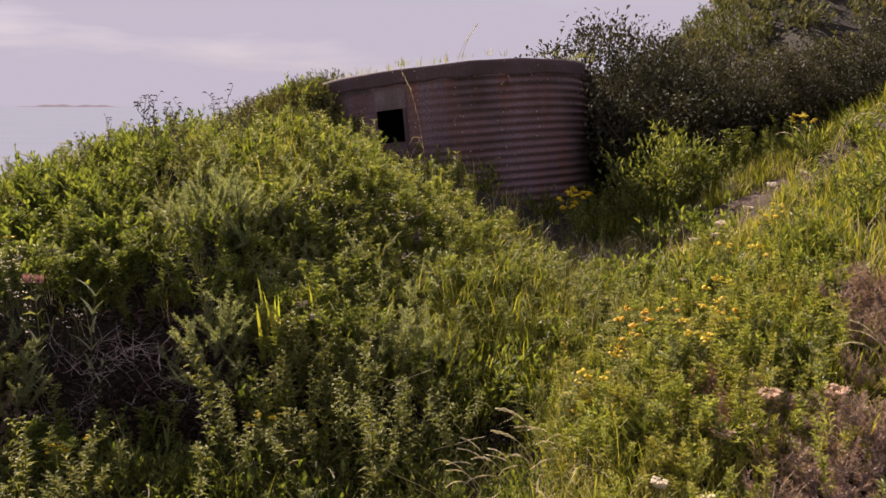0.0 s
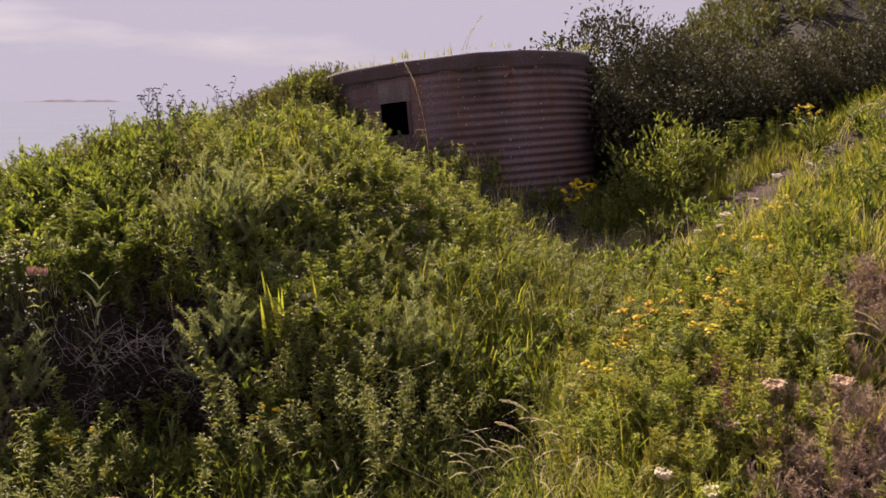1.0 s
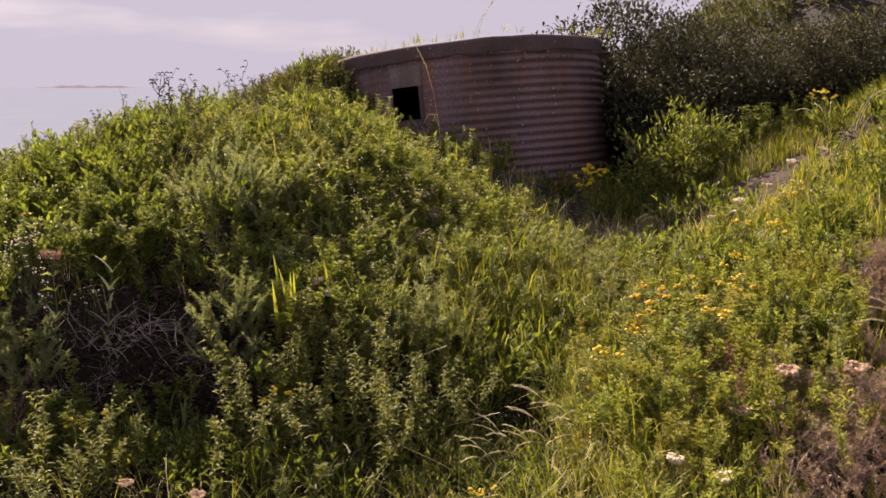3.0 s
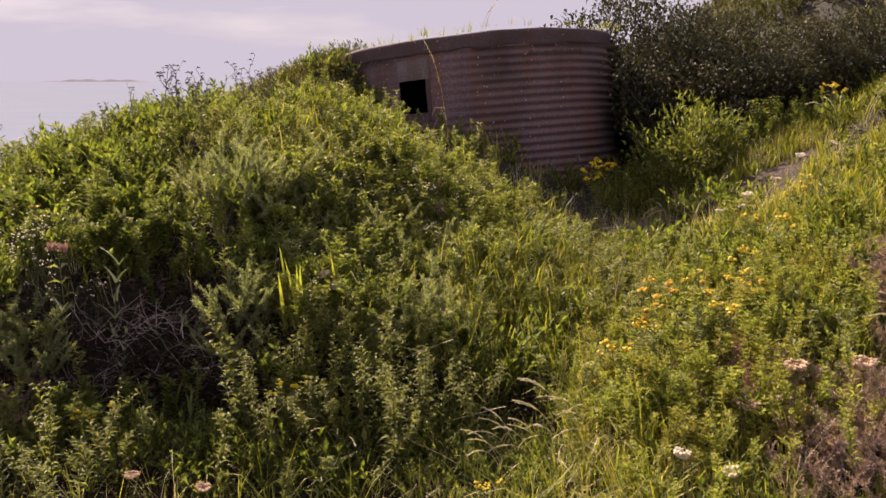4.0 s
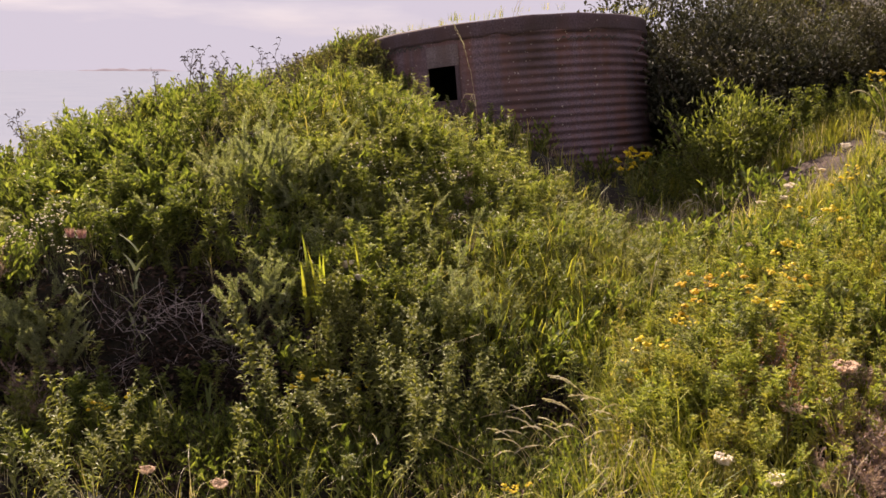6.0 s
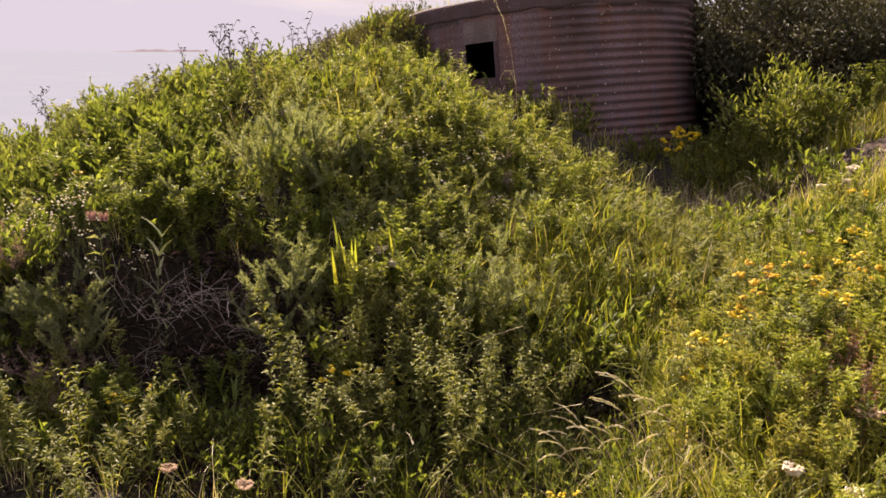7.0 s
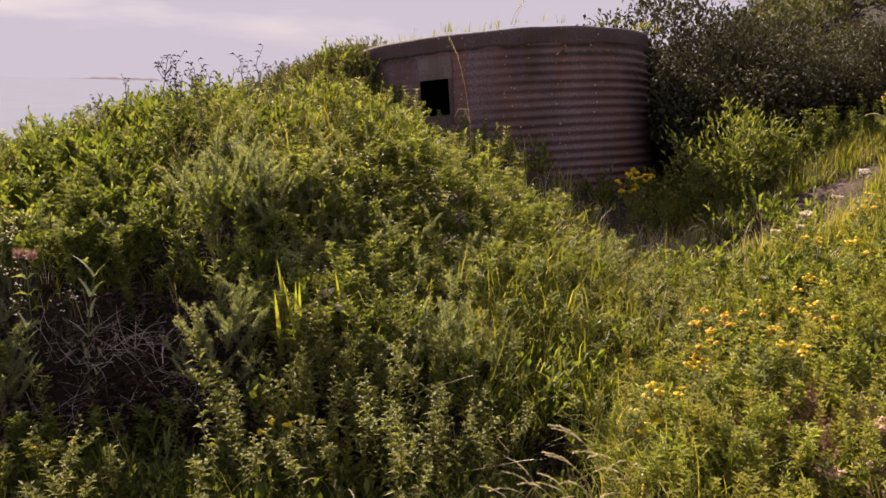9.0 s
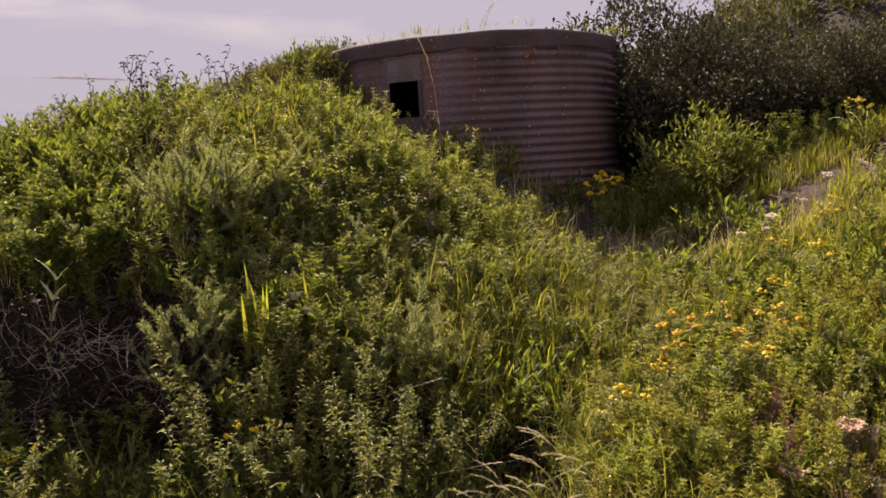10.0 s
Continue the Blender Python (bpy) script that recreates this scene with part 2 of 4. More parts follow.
def terrain(x, y):
    """Height of the ground: a hollow way between a left-hand mound and a right-hand bank, a hill behind, the sea beyond."""
    x, y = np.asarray(x, float), np.asarray(y, float)
    yc = np.clip(y, 3.5, 11.5)
    xv, zv = -0.2 + (yc - 5) * 0.42, -0.15 + (yc - 5) * 0.17
    s, r = np.maximum(xv - x, 0), np.maximum(x - xv, 0)
    steep = 1.15 * sstep(6.0, 7.1, y) + 1.20 * sstep(6.6, 10.9, y)
    w = sstep(0.35, -0.9, x)
    top = 2.35 * sstep(4.6, 10.9, y) * (1 - w) + steep * w - 0.05 * np.minimum(np.maximum(-1.5 - x, 0), 7) ** 2
    mound = np.maximum(top - 0.17 * (yc - 5), 0) * sstep(0.1, 4.6, s)
    bank = (np.minimum(r, 4.6) / 3) ** 1.5 * (0.35 + 0.235 * (yc - 4.7)) * (1 - 0.45 * sstep(11.3, 13, y)) * (1 - 0.22 * sstep(1.2, 3.0, r) * sstep(8.3, 10.3, y))
    hill = 3.6 * sstep(14, 21, y) * (1 - 0.9 * sstep(22, 38, y)) * sstep(2.4, 10, x) + 0.84 * sstep(12.0, 14.5, y) * sstep(-0.7, -1.9, x) * np.clip((x + 4.1) / 2.6, 0, 1)
    near = 1.2 * sstep(4.2, 0.5, y)
    pit = -0.42 * np.exp(-((x + 2.81) / 0.66) ** 2 - ((y - 6.82) / 0.34) ** 2) - 0.30 * np.exp(-((x + 1.85) / 0.35) ** 2 - ((y - 6.76) / 0.3) ** 2)
    lumps = 0.05 * np.sin(2.1 * x + 0.7 * np.sin(1.3 * y)) * np.sin(1.7 * y + 0.5 * x)
    lumps = lumps + 0.06 * np.sin(5.3 * x + 1.9 * np.sin(2.3 * y)) * np.sin(4.7 * y + 1.3 * np.sin(3.1 * x)) * sstep(4, 5, y)
    lumps = lumps + 0.08 * np.sin(2.9 * x + 1.1 * np.sin(1.9 * y) + 0.6) * np.sin(3.1 * y + 0.8 * np.sin(2.3 * x)) * sstep(7.2, 7.9, y) * sstep(10.4, 9.4, y) * sstep(0.6, -0.4, x)
    foot_dip = 0.18 * np.exp(-((x - 1.7) / 0.9) ** 2 - ((y - 11.5) / 0.7) ** 2)
    foot_dip = foot_dip + 0.32 * np.exp(-((x - 0.42) / 0.36) ** 2 - ((y - 6.2) / 0.75) ** 2)
    foot_dip = foot_dip + 0.22 * np.exp(-((x - 1.75) / 0.75) ** 2 - ((y - 10.3) / 0.8) ** 2)
    drop = 14.5 * sstep(10.8, 30, y) * sstep(-2.2, -9, x) + 18 * sstep(-6.5, -40, x) + 30 * sstep(40, 130, y)
    return zv + mound + bank + hill + near + pit + lumps - drop - foot_dip - 0.26 * np.exp(-((x + 0.5) / 0.75) ** 2 - ((y - 10.6) / 0.9) ** 2) \
        - 0.28 * np.exp(-((x + 1.5) / 0.8) ** 2 - ((y - 12.3) / 0.8) ** 2) - 0.20 * np.exp(-((x + 2.7) / 0.9) ** 2 - ((y - 10.3) / 0.9) ** 2) - 0.26 * sstep(0.7, -0.6, x) * sstep(4.3, 5.2, y) * sstep(7.0, 6.2, y)


def bare(x, y):
    """Trodden soil: the path along the bank and the foot of the pillbox."""
    px = np.abs(y - (10.2 + 0.28 * (x - 2.7) + 0.08 * np.sin(3 * x))) / (0.42 + 0.10 * np.sin(4.3 * x))
    path = (0.85 - 0.3 * sstep(3.6, 4.6, x)) * np.exp(-px ** 2) * sstep(1.7, 2.3, x) * sstep(7.5, 5.5, x)
    foot = np.exp(-((x - 1.9) / 0.62) ** 2 - ((y - 10.8) / 0.95) ** 2)
    gully = 0.5 * np.exp(-((x - 0.35) / 0.30) ** 2 - ((y - 5.6) / 0.7) ** 2)
    return np.clip(path + foot + gully, 0, 1)


def link_mesh(name, V, F, mats, fm=None, smooth=False):
    me = bpy.data.meshes.new(name)
    V, F = np.asarray(V, np.float32), np.asarray(F, np.int32)
    k = F.shape[1]
    me.vertices.add(len(V))
    me.vertices.foreach_set("co", V.ravel())
    me.loops.add(F.size)
    me.loops.foreach_set("vertex_index", F.ravel())
    me.polygons.add(len(F))
    me.polygons.foreach_set("loop_start", np.arange(0, F.size, k, dtype=np.int32))
    for m in mats:
        me.materials.append(m)
    if fm is not None:
        me.polygons.foreach_set("material_index", np.asarray(fm, np.int32))
    me.polygons.foreach_set("use_smooth", np.full(len(F), smooth))
    me.update(calc_edges=True)
    return me


def spread(lo, hi, near_lo, near_hi, step, grow):
    a = [near_lo]
    while a[-1] < near_hi:
        a.append(a[-1] + step)
    d = step
    while a[-1] < hi:
        d *= grow
        a.append(a[-1] + d)
    d = step
    while a[0] > lo:
        d *= grow
        a.insert(0, a[0] - d)
    return np.array(a)


gx, gy = spread(-900, 900, -6, 7, 0.11, 1.22), spread(-400, 900, 3, 13, 0.11, 1.22)
GX, GY = np.meshgrid(gx, gy)
GZ = terrain(GX, GY)
nx, ny = len(gx), len(gy)
idx = np.arange(nx * ny).reshape(ny, nx)
GF = np.stack([idx[:-1, :-1], idx[:-1, 1:], idx[1:, 1:], idx[1:, :-1]], -1).reshape(-1, 4)
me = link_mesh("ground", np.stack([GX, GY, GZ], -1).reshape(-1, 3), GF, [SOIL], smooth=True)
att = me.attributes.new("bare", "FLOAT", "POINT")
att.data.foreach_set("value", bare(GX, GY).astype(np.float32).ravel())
tagged(new("ground", me), "grassy sandy ground with shade-darkened turf, a hollow between two banks with bare earth path", "ground", kind="structure")
me = link_mesh("water", [(-4500, -4500, -9), (4500, -4500, -9), (4500, 4500, -9), (-4500, 4500, -9)], [(0, 1, 2, 3)], [SEA])
tagged(new("water", me), "pale calm sea below the hill reaching the horizon", "sea", kind="structure")
V, F = [], []
for i in range(41):
    u = i / 40
    h = 13 * math.sin(math.pi * u) ** 0.6 * (0.75 + 0.35 * math.sin(9 * u) * math.cos(23 * u))
    for dy, z in ((0, -9.5), (30, -9 + h), (120, -9.5)):
        V.append((-1950 + 480 * u, 4000 + dy, z))
    if i:
        for c in (0, 1):
            F.append((3 * i - 3 + c, 3 * i + c, 3 * i + 1 + c, 3 * i - 2 + c))
tagged(new("backdrop", link_mesh("backdrop", V, F, [HAZY_LAND], smooth=True)), "low hazy grey strip of coast on the horizon", "far coast", kind="structure")

# ---- pillbox ----
PX, PY, RIM, FOOT, RAD = 0.33, 14.52, 3.06, 0.55, 2.22


def part(name, me, parent, label=""):
    ob = new(name, me)
    ob.parent = parent
    if label:
        ob["label"] = label
    return ob


def ring_point(a, r, z):
    return (r * math.sin(a), -r * math.cos(a), z)


def pillbox():
    """Round corrugated pillbox with one square gun opening, slightly tilted into the dune."""
    root = new("pillbox")
    tilt = pose(PX, PY, FOOT, -4.5, -5.3, 0)
    root.matrix_world = tilt
    hz = RIM - FOOT - 0.22                          # wall height under the roof slab
    a0, a1 = radians(-24.2 - 5.5), radians(-24.2 + 5.5)
    z0, z1 = 1.46, 1.925
    pitch = 0.114
    rnd = random.Random(4)
    angs = sorted([a0, a1] + [a for a in (2 * math.pi * i / 132 - math.pi for i in range(132)) if min(abs(a - a0), abs(a - a1)) > 0.012])
    zs = sorted([z0, z1] + [z for z in (hz * i / 150 for i in range(151)) if min(abs(z - z0), abs(z - z1)) > 0.006])
    V, F = [], []
    for z in zs:
        for a in angs:
            w = noise.noise((math.sin(a) * 2.2, math.cos(a) * 2.2, z * 1.4))
            amp = 0.018 * (1 + 0.6 * w) * (0.10 + 0.90 * float(sstep(-0.38, 0.25, a)))
            r = RAD + amp * math.cos(2 * math.pi * (z + 0.01 * w) / pitch) + 0.012 * w
            V.append(ring_point(a, r, z))
    na = len(angs)
    for j in range(len(zs) - 1):
        for i in range(na):
            k = (i + 1) % na
            am = (angs[i] + angs[k]) / 2
            if i < na - 1 and a0 < am < a1 and z0 < (zs[j] + zs[j + 1]) / 2 < z1:
                continue
            F.append((j * na + i, j * na + k, (j + 1) * na + k, (j + 1) * na + i))
    part("corrugated_wall", link_mesh("corrugated_wall", V, F, [CORRUGATED], smooth=True), root)
    # inner face of the wall
    V, F = [], []
    inner = [2 * math.pi * i / 60 - math.pi for i in range(60)]
    b0, b1, y0, y1 = a0 - radians(13), a1 + radians(6), z0 - 0.10, z1 + 0.06      # the opening widens inwards
    inner = sorted([b0, b1] + [a for a in inner if min(abs(a - b0), abs(a - b1)) > 0.02])
    lv = [0.0, y0, y1, hz]
    for z in lv:
        for a in inner:
            V.append(ring_point(a, RAD - 0.38, z))
    na = len(inner)
    for j in range(3):
        for i in range(na):
            k = (i + 1) % na
            if j == 1 and i < na - 1 and b0 < (inner[i] + inner[k]) / 2 < b1:
                continue
            F.append((j * na + i, (j + 1) * na + i, (j + 1) * na + k, j * na + k))
    part("inner_wall", link_mesh("inner_wall", V, F, [INSIDE], smooth=True), root)
    # splayed sides of the opening
    bm = bmesh.new()
    ro, ri = RAD + 0.012, RAD - 0.385
    c = [[bm.verts.new(ring_point(a, ro, z)) for a, z in ((a0, z0), (a1, z0), (a1, z1), (a0, z1))],
         [bm.verts.new(ring_point(a, ri, z)) for a, z in ((b0, y0), (b1, y0), (b1, y1), (b0, y1))]]
    for i in range(4):
        k = (i + 1) % 4
        bm.faces.new((c[0][i], c[0][k], c[1][k], c[1][i]))
    me = bpy.data.meshes.new("opening_reveal")
    bm.to_mesh(me)
    bm.free()
    me.materials.append(INSIDE)
    part("opening_reveal", me, root, "dark square gun opening lined with concrete")

    def plate(name, b0, b1, y0, y1, out, mat, label):
        """A curved slab set on the wall, with a little thickness and a worn outline."""
        V, F = [], []
        n = 12
        for rr in (RAD - 0.05, RAD + out):
            for zz in (y0, y1):
                for i in range(n + 1):
                    a = b0 + (b1 - b0) * i / n
                    V.append(ring_point(a, rr, zz + 0.012 * noise.noise((a * 30, zz * 9, 3))))
        k = n + 1
        for i in range(n):
            F += [(2 * k + i, 2 * k + i + 1, 3 * k + i + 1, 3 * k + i), (i, i + 1, 2 * k + i + 1, 2 * k + i),
                  (k + i, 3 * k + i, 3 * k + i + 1, k + i + 1)]
        F += [(0, 2 * k, 3 * k, k), (n, k + n, 3 * k + n, 2 * k + n)]
        return part(name, link_mesh(name, V, F, [mat]), root, label)

    d = radians(1.6)
    plate("lintel", a0, a1 + d, z1 + 0.004, z1 + 0.29, 0.022, PALE_CONC, "pale grey concrete lintel patch")
    plate("jamb", a1 + 0.002, a1 + radians(1.4), z0 - 0.12, z1 + 0.002, 0.024, SLAB, "narrow concrete jamb")
    # open cracks under the roof slab
    for c0, c1, zc, w in ((-52, -31, hz - 0.05, 0.016), (20, 46, hz - 0.13, 0.012)):
        V, F, n = [], [], 40
        for i in range(n + 1):
            a = radians(c0 + (c1 - c0) * i / n)
            zz = zc + 0.022 * math.sin(i * 1.25) + rnd.uniform(-0.008, 0.008)
            ww = w * rnd.uniform(0.4, 1.2)
            V += [ring_point(a, RAD + 0.035, zz - ww), ring_point(a, RAD + 0.035, zz + ww)]
        for i in range(n):
            F.append((2 * i, 2 * i + 2, 2 * i + 3, 2 * i + 1))
        part("crack", link_mesh("crack", V, F, [INSIDE]), root, "dark jagged crack in the concrete")
    # pale tie plugs left by the shuttering
    bm = bmesh.new()
    bmesh.ops.create_icosphere(bm, subdivisions=1, radius=0.0095)
    plug = bpy.data.meshes.new("tie_plug")
    bm.to_mesh(plug)
    bm.free()
    plug.materials.append(LIME)
    for col in (1.5, 5.0, 8.0, 17.0, 20.0, 33.0):
        for row in range(14):
            if rnd.random() < 0.5:
                continue
            a = radians(col + rnd.uniform(-2.0, 2.0))
            ob = part("tie_plug", plug, root)
            ob.location = ring_point(a, RAD + 0.016, 0.72 + 0.128 * row + rnd.uniform(-0.02, 0.02))
            k = rnd.uniform(0.5, 1.5)
            ob.scale = (k, 0.6 * k, k)
    # roof slab with a soft lip
    prof = [(0.0, hz - 0.02), (RAD - 0.42, hz - 0.02), (RAD - 0.02, hz - 0.03), (RAD + 0.020, hz - 0.02), (RAD + 0.028, hz + 0.02), (RAD + 0.022, hz + 0.06), (RAD + 0.034, hz + 0.10),
            (RAD + 0.026, hz + 0.145), (RAD + 0.030, hz + 0.175), (RAD + 0.005, hz + 0.205), (RAD - 0.3, hz + 0.235), (0.0, hz + 0.29)]
    V, F, n = [], [], 120
    for rr, zz in prof:
        for i in range(n):
            a = 2 * math.pi * i / n
            w = noise.noise((math.sin(a) * 4, math.cos(a) * 4, zz * 3))
            rag = 0.045 * noise.noise((math.sin(a) * 9, math.cos(a) * 9, 1.7)) * (zz < hz)
            V.append(ring_point(a, max(rr + 0.014 * w * (rr > 1), 0.001), zz + 0.016 * w + rag))
    for j in range(len(prof) - 1):
        for i in range(n):
            k = (i + 1) % n
            F.append((j * n + i, j * n + k, (j + 1) * n + k, (j + 1) * n + i))
    part("roof_slab", link_mesh("roof_slab", V, F, [SLAB], smooth=True), root, "dark weathered concrete roof slab with rounded lip")
    return tagged(root, "round corrugated concrete pillbox, rust-stained, sunk in the dune", "pillbox")


pillbox()

# ---- plant building ----
rng = np.random.default_rng(7)


class Geo:
    """Collects triangles."""
    def __init__(self):
        self.v, self.f, self.n = [], [], 0

    def add(self, V, F):
        V = np.asarray(V, float).reshape(-1, 3)
        self.v.append(V)
        self.f.append(np.asarray(F, int) + self.n)
        self.n += len(V)

    def get(self):
        return np.concatenate(self.v), np.concatenate(self.f)


def unit(v):
    v = np.asarray(v, float)
    return v / (np.linalg.norm(v) + 1e-9)


def leaf(g, base, d, length, width, fold=0.25, droop=0.15):
    """A folded, drooping leaf of four triangles."""
    base, d = np.asarray(base, float), unit(d)
    side = unit(np.cross(d, (rng.normal() * 0.35, rng.normal() * 0.35, 1)))
    up = np.cross(side, d)
    mid = base + d * length * 0.45
    tip = base + d * length - np.array((0, 0, droop * length))
    e = up * fold * width
    g.add([base, mid - side * width / 2 + e, mid, mid + side * width / 2 + e, tip],
          [(0, 2, 1), (0, 3, 2), (1, 2, 4), (2, 3, 4)])


def needle(g, base, d, length, width):
    base, d = np.asarray(base, float), unit(d)
    side = unit(np.cross(d, rng.normal(size=3)))
    g.add([base - side * width / 2, base + side * width / 2, base + d * length], [(0, 1, 2)])


def blade(g, base, yaw, length, width, bend, seg=3, lean=0.15):
    """A grass blade that bends over in an arc."""
    h = np.array((math.cos(yaw), math.sin(yaw), 0))
    s = np.array((-h[1], h[0], 0))
    p, a = np.asarray(base, float), lean
    V, F = [], []
    for i in range(seg + 1):
        w = width * (1 - i / seg) ** 0.7 / 2
        if i < seg:
            V += [p - s * w, p + s * w]
        else:
            V.append(p)
        p = p + (h * math.sin(a) + np.array((0, 0, math.cos(a)))) * length / seg
        a += bend / seg
    for i in range(seg - 1):
        k = 2 * i
        F += [(k, k + 1, k + 3), (k, k + 3, k + 2)]
    k = 2 * (seg - 1)
    F.append((k, k + 1, k + 2))
    g.add(V, F)


def tube(g, pts, r0, r1, sides=3):
    pts = [np.asarray(p, float) for p in pts]
    V, F = [], []
    n = len(pts)
    for i, p in enumerate(pts):
        d = unit(pts[min(i + 1, n - 1)] - pts[max(i - 1, 0)])
        s = unit(np.cross(d, (0.3, 0.8, 0.1)))
        t = np.cross(d, s)
        r = r0 + (r1 - r0) * i / (n - 1)
        for k in range(sides):
            a = 2 * math.pi * k / sides
            V.append(p + r * (s * math.cos(a) + t * math.sin(a)))
    for i in range(n - 1):
        for k in range(sides):
            q = (k + 1) % sides
            a, b, c, d = i * sides + k, i * sides + q, (i + 1) * sides + q, (i + 1) * sides + k
            F += [(a, b, c), (a, c, d)]
    g.add(V, F)


def wander(p, d, length, n, jitter, lift=0.0):
    """Points of a stem that wanders."""
    p, d = np.asarray(p, float), unit(d)
    out = [p]
    for _ in range(n):
        d = unit(d + rng.normal(size=3) * jitter + np.array((0, 0, lift)))
        p = p + d * length / n
        out.append(p)
    return out


def around(tilt=1.0):
    a = rng.uniform(0, 2 * math.pi)
    return np.array((math.cos(a), math.sin(a), tilt))


def disc_head(g, c, r, nrm, petals=9):
    """A small domed flower head."""
    nrm = unit(nrm)
    s = unit(np.cross(nrm, (0.2, 0.9, 0.3)))
    t = np.cross(nrm, s)
    V = [np.asarray(c) + nrm * r * 0.7]
    for i in range(petals):
        a = 2 * math.pi * i / petals
        V.append(np.asarray(c) + r * (s * math.cos(a) + t * math.sin(a)) * rng.uniform(0.8, 1.15))
    g.add(V, [(0, i + 1, (i + 1) % petals + 1) for i in range(petals)])


def grass_tuft(n=13, h=0.32, w=0.007, bend=1.1):
    g = Geo()
    for _ in range(n):
        a = rng.uniform(0, 2 * math.pi)
        r = 0.07 * math.sqrt(rng.random())
        blade(g, (r * math.cos(a), r * math.sin(a), -0.02), a + rng.normal() * 0.7, h * rng.uniform(0.55, 1.25), w * rng.uniform(0.7, 1.3),
              bend * rng.uniform(0.3, 1.6), 3, rng.uniform(0.0, 0.35))
    return g.get()


def herb_stem(h=0.42, leaves=34, L=0.042, W=0.013, tops=3):
    """Upright leafy stem, leaves all the way up, short branches at the top."""
    g, st = Geo(), Geo()
    pts = wander((0, 0, -0.03), (rng.normal() * 0.12, rng.normal() * 0.12, 1), h, 5, 0.06, 0.05)
    tube(st, pts, 0.0035, 0.002)
    P = np.array(pts)

    def at(u):
        k = min(int(u * 5), 4)
        return P[k] + (P[k + 1] - P[k]) * (u * 5 - k)
    a = rng.uniform(0, 6)
    for i in range(leaves):
        u = 0.12 + 0.88 * i / leaves
        a += 2.4 + rng.normal() * 0.3
        leaf(g, at(u), (math.cos(a), math.sin(a), 0.9 + rng.normal() * 0.25), L * (1.15 - 0.6 * u) * rng.uniform(0.7, 1.25), W * (1.1 - 0.4 * u), 0.3, 0.3)
    for _ in range(tops):
        b = at(rng.uniform(0.6, 0.95))
        br = wander(b, around(1.6), rng.uniform(0.06, 0.13), 3, 0.1, 0.15)
        tube(st, br, 0.002, 0.001)
        for q in br[1:]:
            for _ in range(5):
                leaf(g, q, around(0.8), L * 0.55 * rng.uniform(0.7, 1.2), W * 0.7, 0.3, 0.2)
    return g.get(), st.get()


def shrub_clump(rad=0.22, h=0.34, twigs=26, L=0.045, W=0.018, per=10):
    """A low dome of leafy twigs."""
    g, st = Geo(), Geo()
    for _ in range(twigs):
        d = around(rng.uniform(0.4, 2.2))
        b = np.array((d[0] * rad * 0.5 * rng.random(), d[1] * rad * 0.5 * rng.random(), -0.02))
        pts = wander(b, d, h * rng.uniform(0.7, 1.25), 4, 0.16, 0.12)
        tube(st, pts[::2], 0.004, 0.0015)
        for i in range(per):
            k = rng.integers(1, 5)
            p = pts[k] + (pts[k - 1] - pts[k]) * rng.random()
            leaf(g, p, unit(d) * 0.5 + around(1.1) * 0.6, L * rng.uniform(0.6, 1.3), W * rng.uniform(0.7, 1.3), 0.25, 0.2)
    return g.get(), st.get()


def gorse_bush(h=0.42, plumes=16, N=95, nl=0.026):
    """Feathery plumes of fine needles."""
    g, st = Geo(), Geo()
    for _ in range(plumes):
        d = around(rng.uniform(0.35, 1.8))
        b = np.array((d[0] * 0.08 * rng.random(), d[1] * 0.08 * rng.random(), 0))
        pts = wander(b, d, h * rng.uniform(0.6, 1.2), 5, 0.12, 0.10)
        tube(st, pts, 0.004, 0.0015)
        P = np.array(pts)
        for _ in range(N):
            u = rng.uniform(0.18, 1.0)
            k = min(int(u * 5), 4)
            ax = unit(P[k + 1] - P[k])
            p = P[k] + (P[k + 1] - P[k]) * (u * 5 - k)
            needle(g, p, ax * rng.uniform(0.6, 1.4) + unit(rng.normal(size=3)), nl * rng.uniform(0.7, 1.4) * (1.35 - 0.7 * u), 0.0052)
        for k in (2, 3, 3, 4):
            br = wander(P[k], unit(P[k] - P[k - 1]) * 0.8 + around(0.4), h * rng.uniform(0.18, 0.34), 3, 0.12, 0.08)
            tube(st, br, 0.002, 0.001)
            for _ in range(N // 4):
                j = int(rng.integers(0, 3))
                q = br[j] + (br[j + 1] - br[j]) * rng.random()
                needle(g, q, unit(br[j + 1] - br[j]) * rng.uniform(0.6, 1.4) + unit(rng.normal(size=3)), nl * rng.uniform(0.6, 1.3), 0.0052)
    return g.get(), st.get()


def bump(x, y, cx, cy, rx, ry):
    return np.exp(-((x - cx) / rx) ** 2 - ((y - cy) / ry) ** 2)


def clear_ground(x, y):
    """Where plants may root: outside the pillbox, off the bare soil and away from the camera's way."""
    inside = (x - PX) ** 2 + (y - PY) ** 2 < (RAD + 0.12) ** 2
    return ~inside & (y > 2.6)


def sow(count, weight, box):
    """Random rooting points with a density that follows weight(x, y)."""
    out, got = [], 0
    while got < count:
        x = rng.uniform(box[0], box[1], 20000)
        y = rng.uniform(box[2], box[3], 20000)
        ok = (rng.random(20000) < weight(x, y)) & clear_ground(x, y)
        # keep to the wedge that can be overlooked
        ok &= np.abs(x) < 0.75 * y + 1.0
        out.append(np.stack([x[ok], y[ok]], -1))
        got += ok.sum()
    P = np.concatenate(out)[:count]
    return np.column_stack([P, terrain(P[:, 0], P[:, 1])])


AREA = (-7.5, 9.0, 3.0, 13.6)


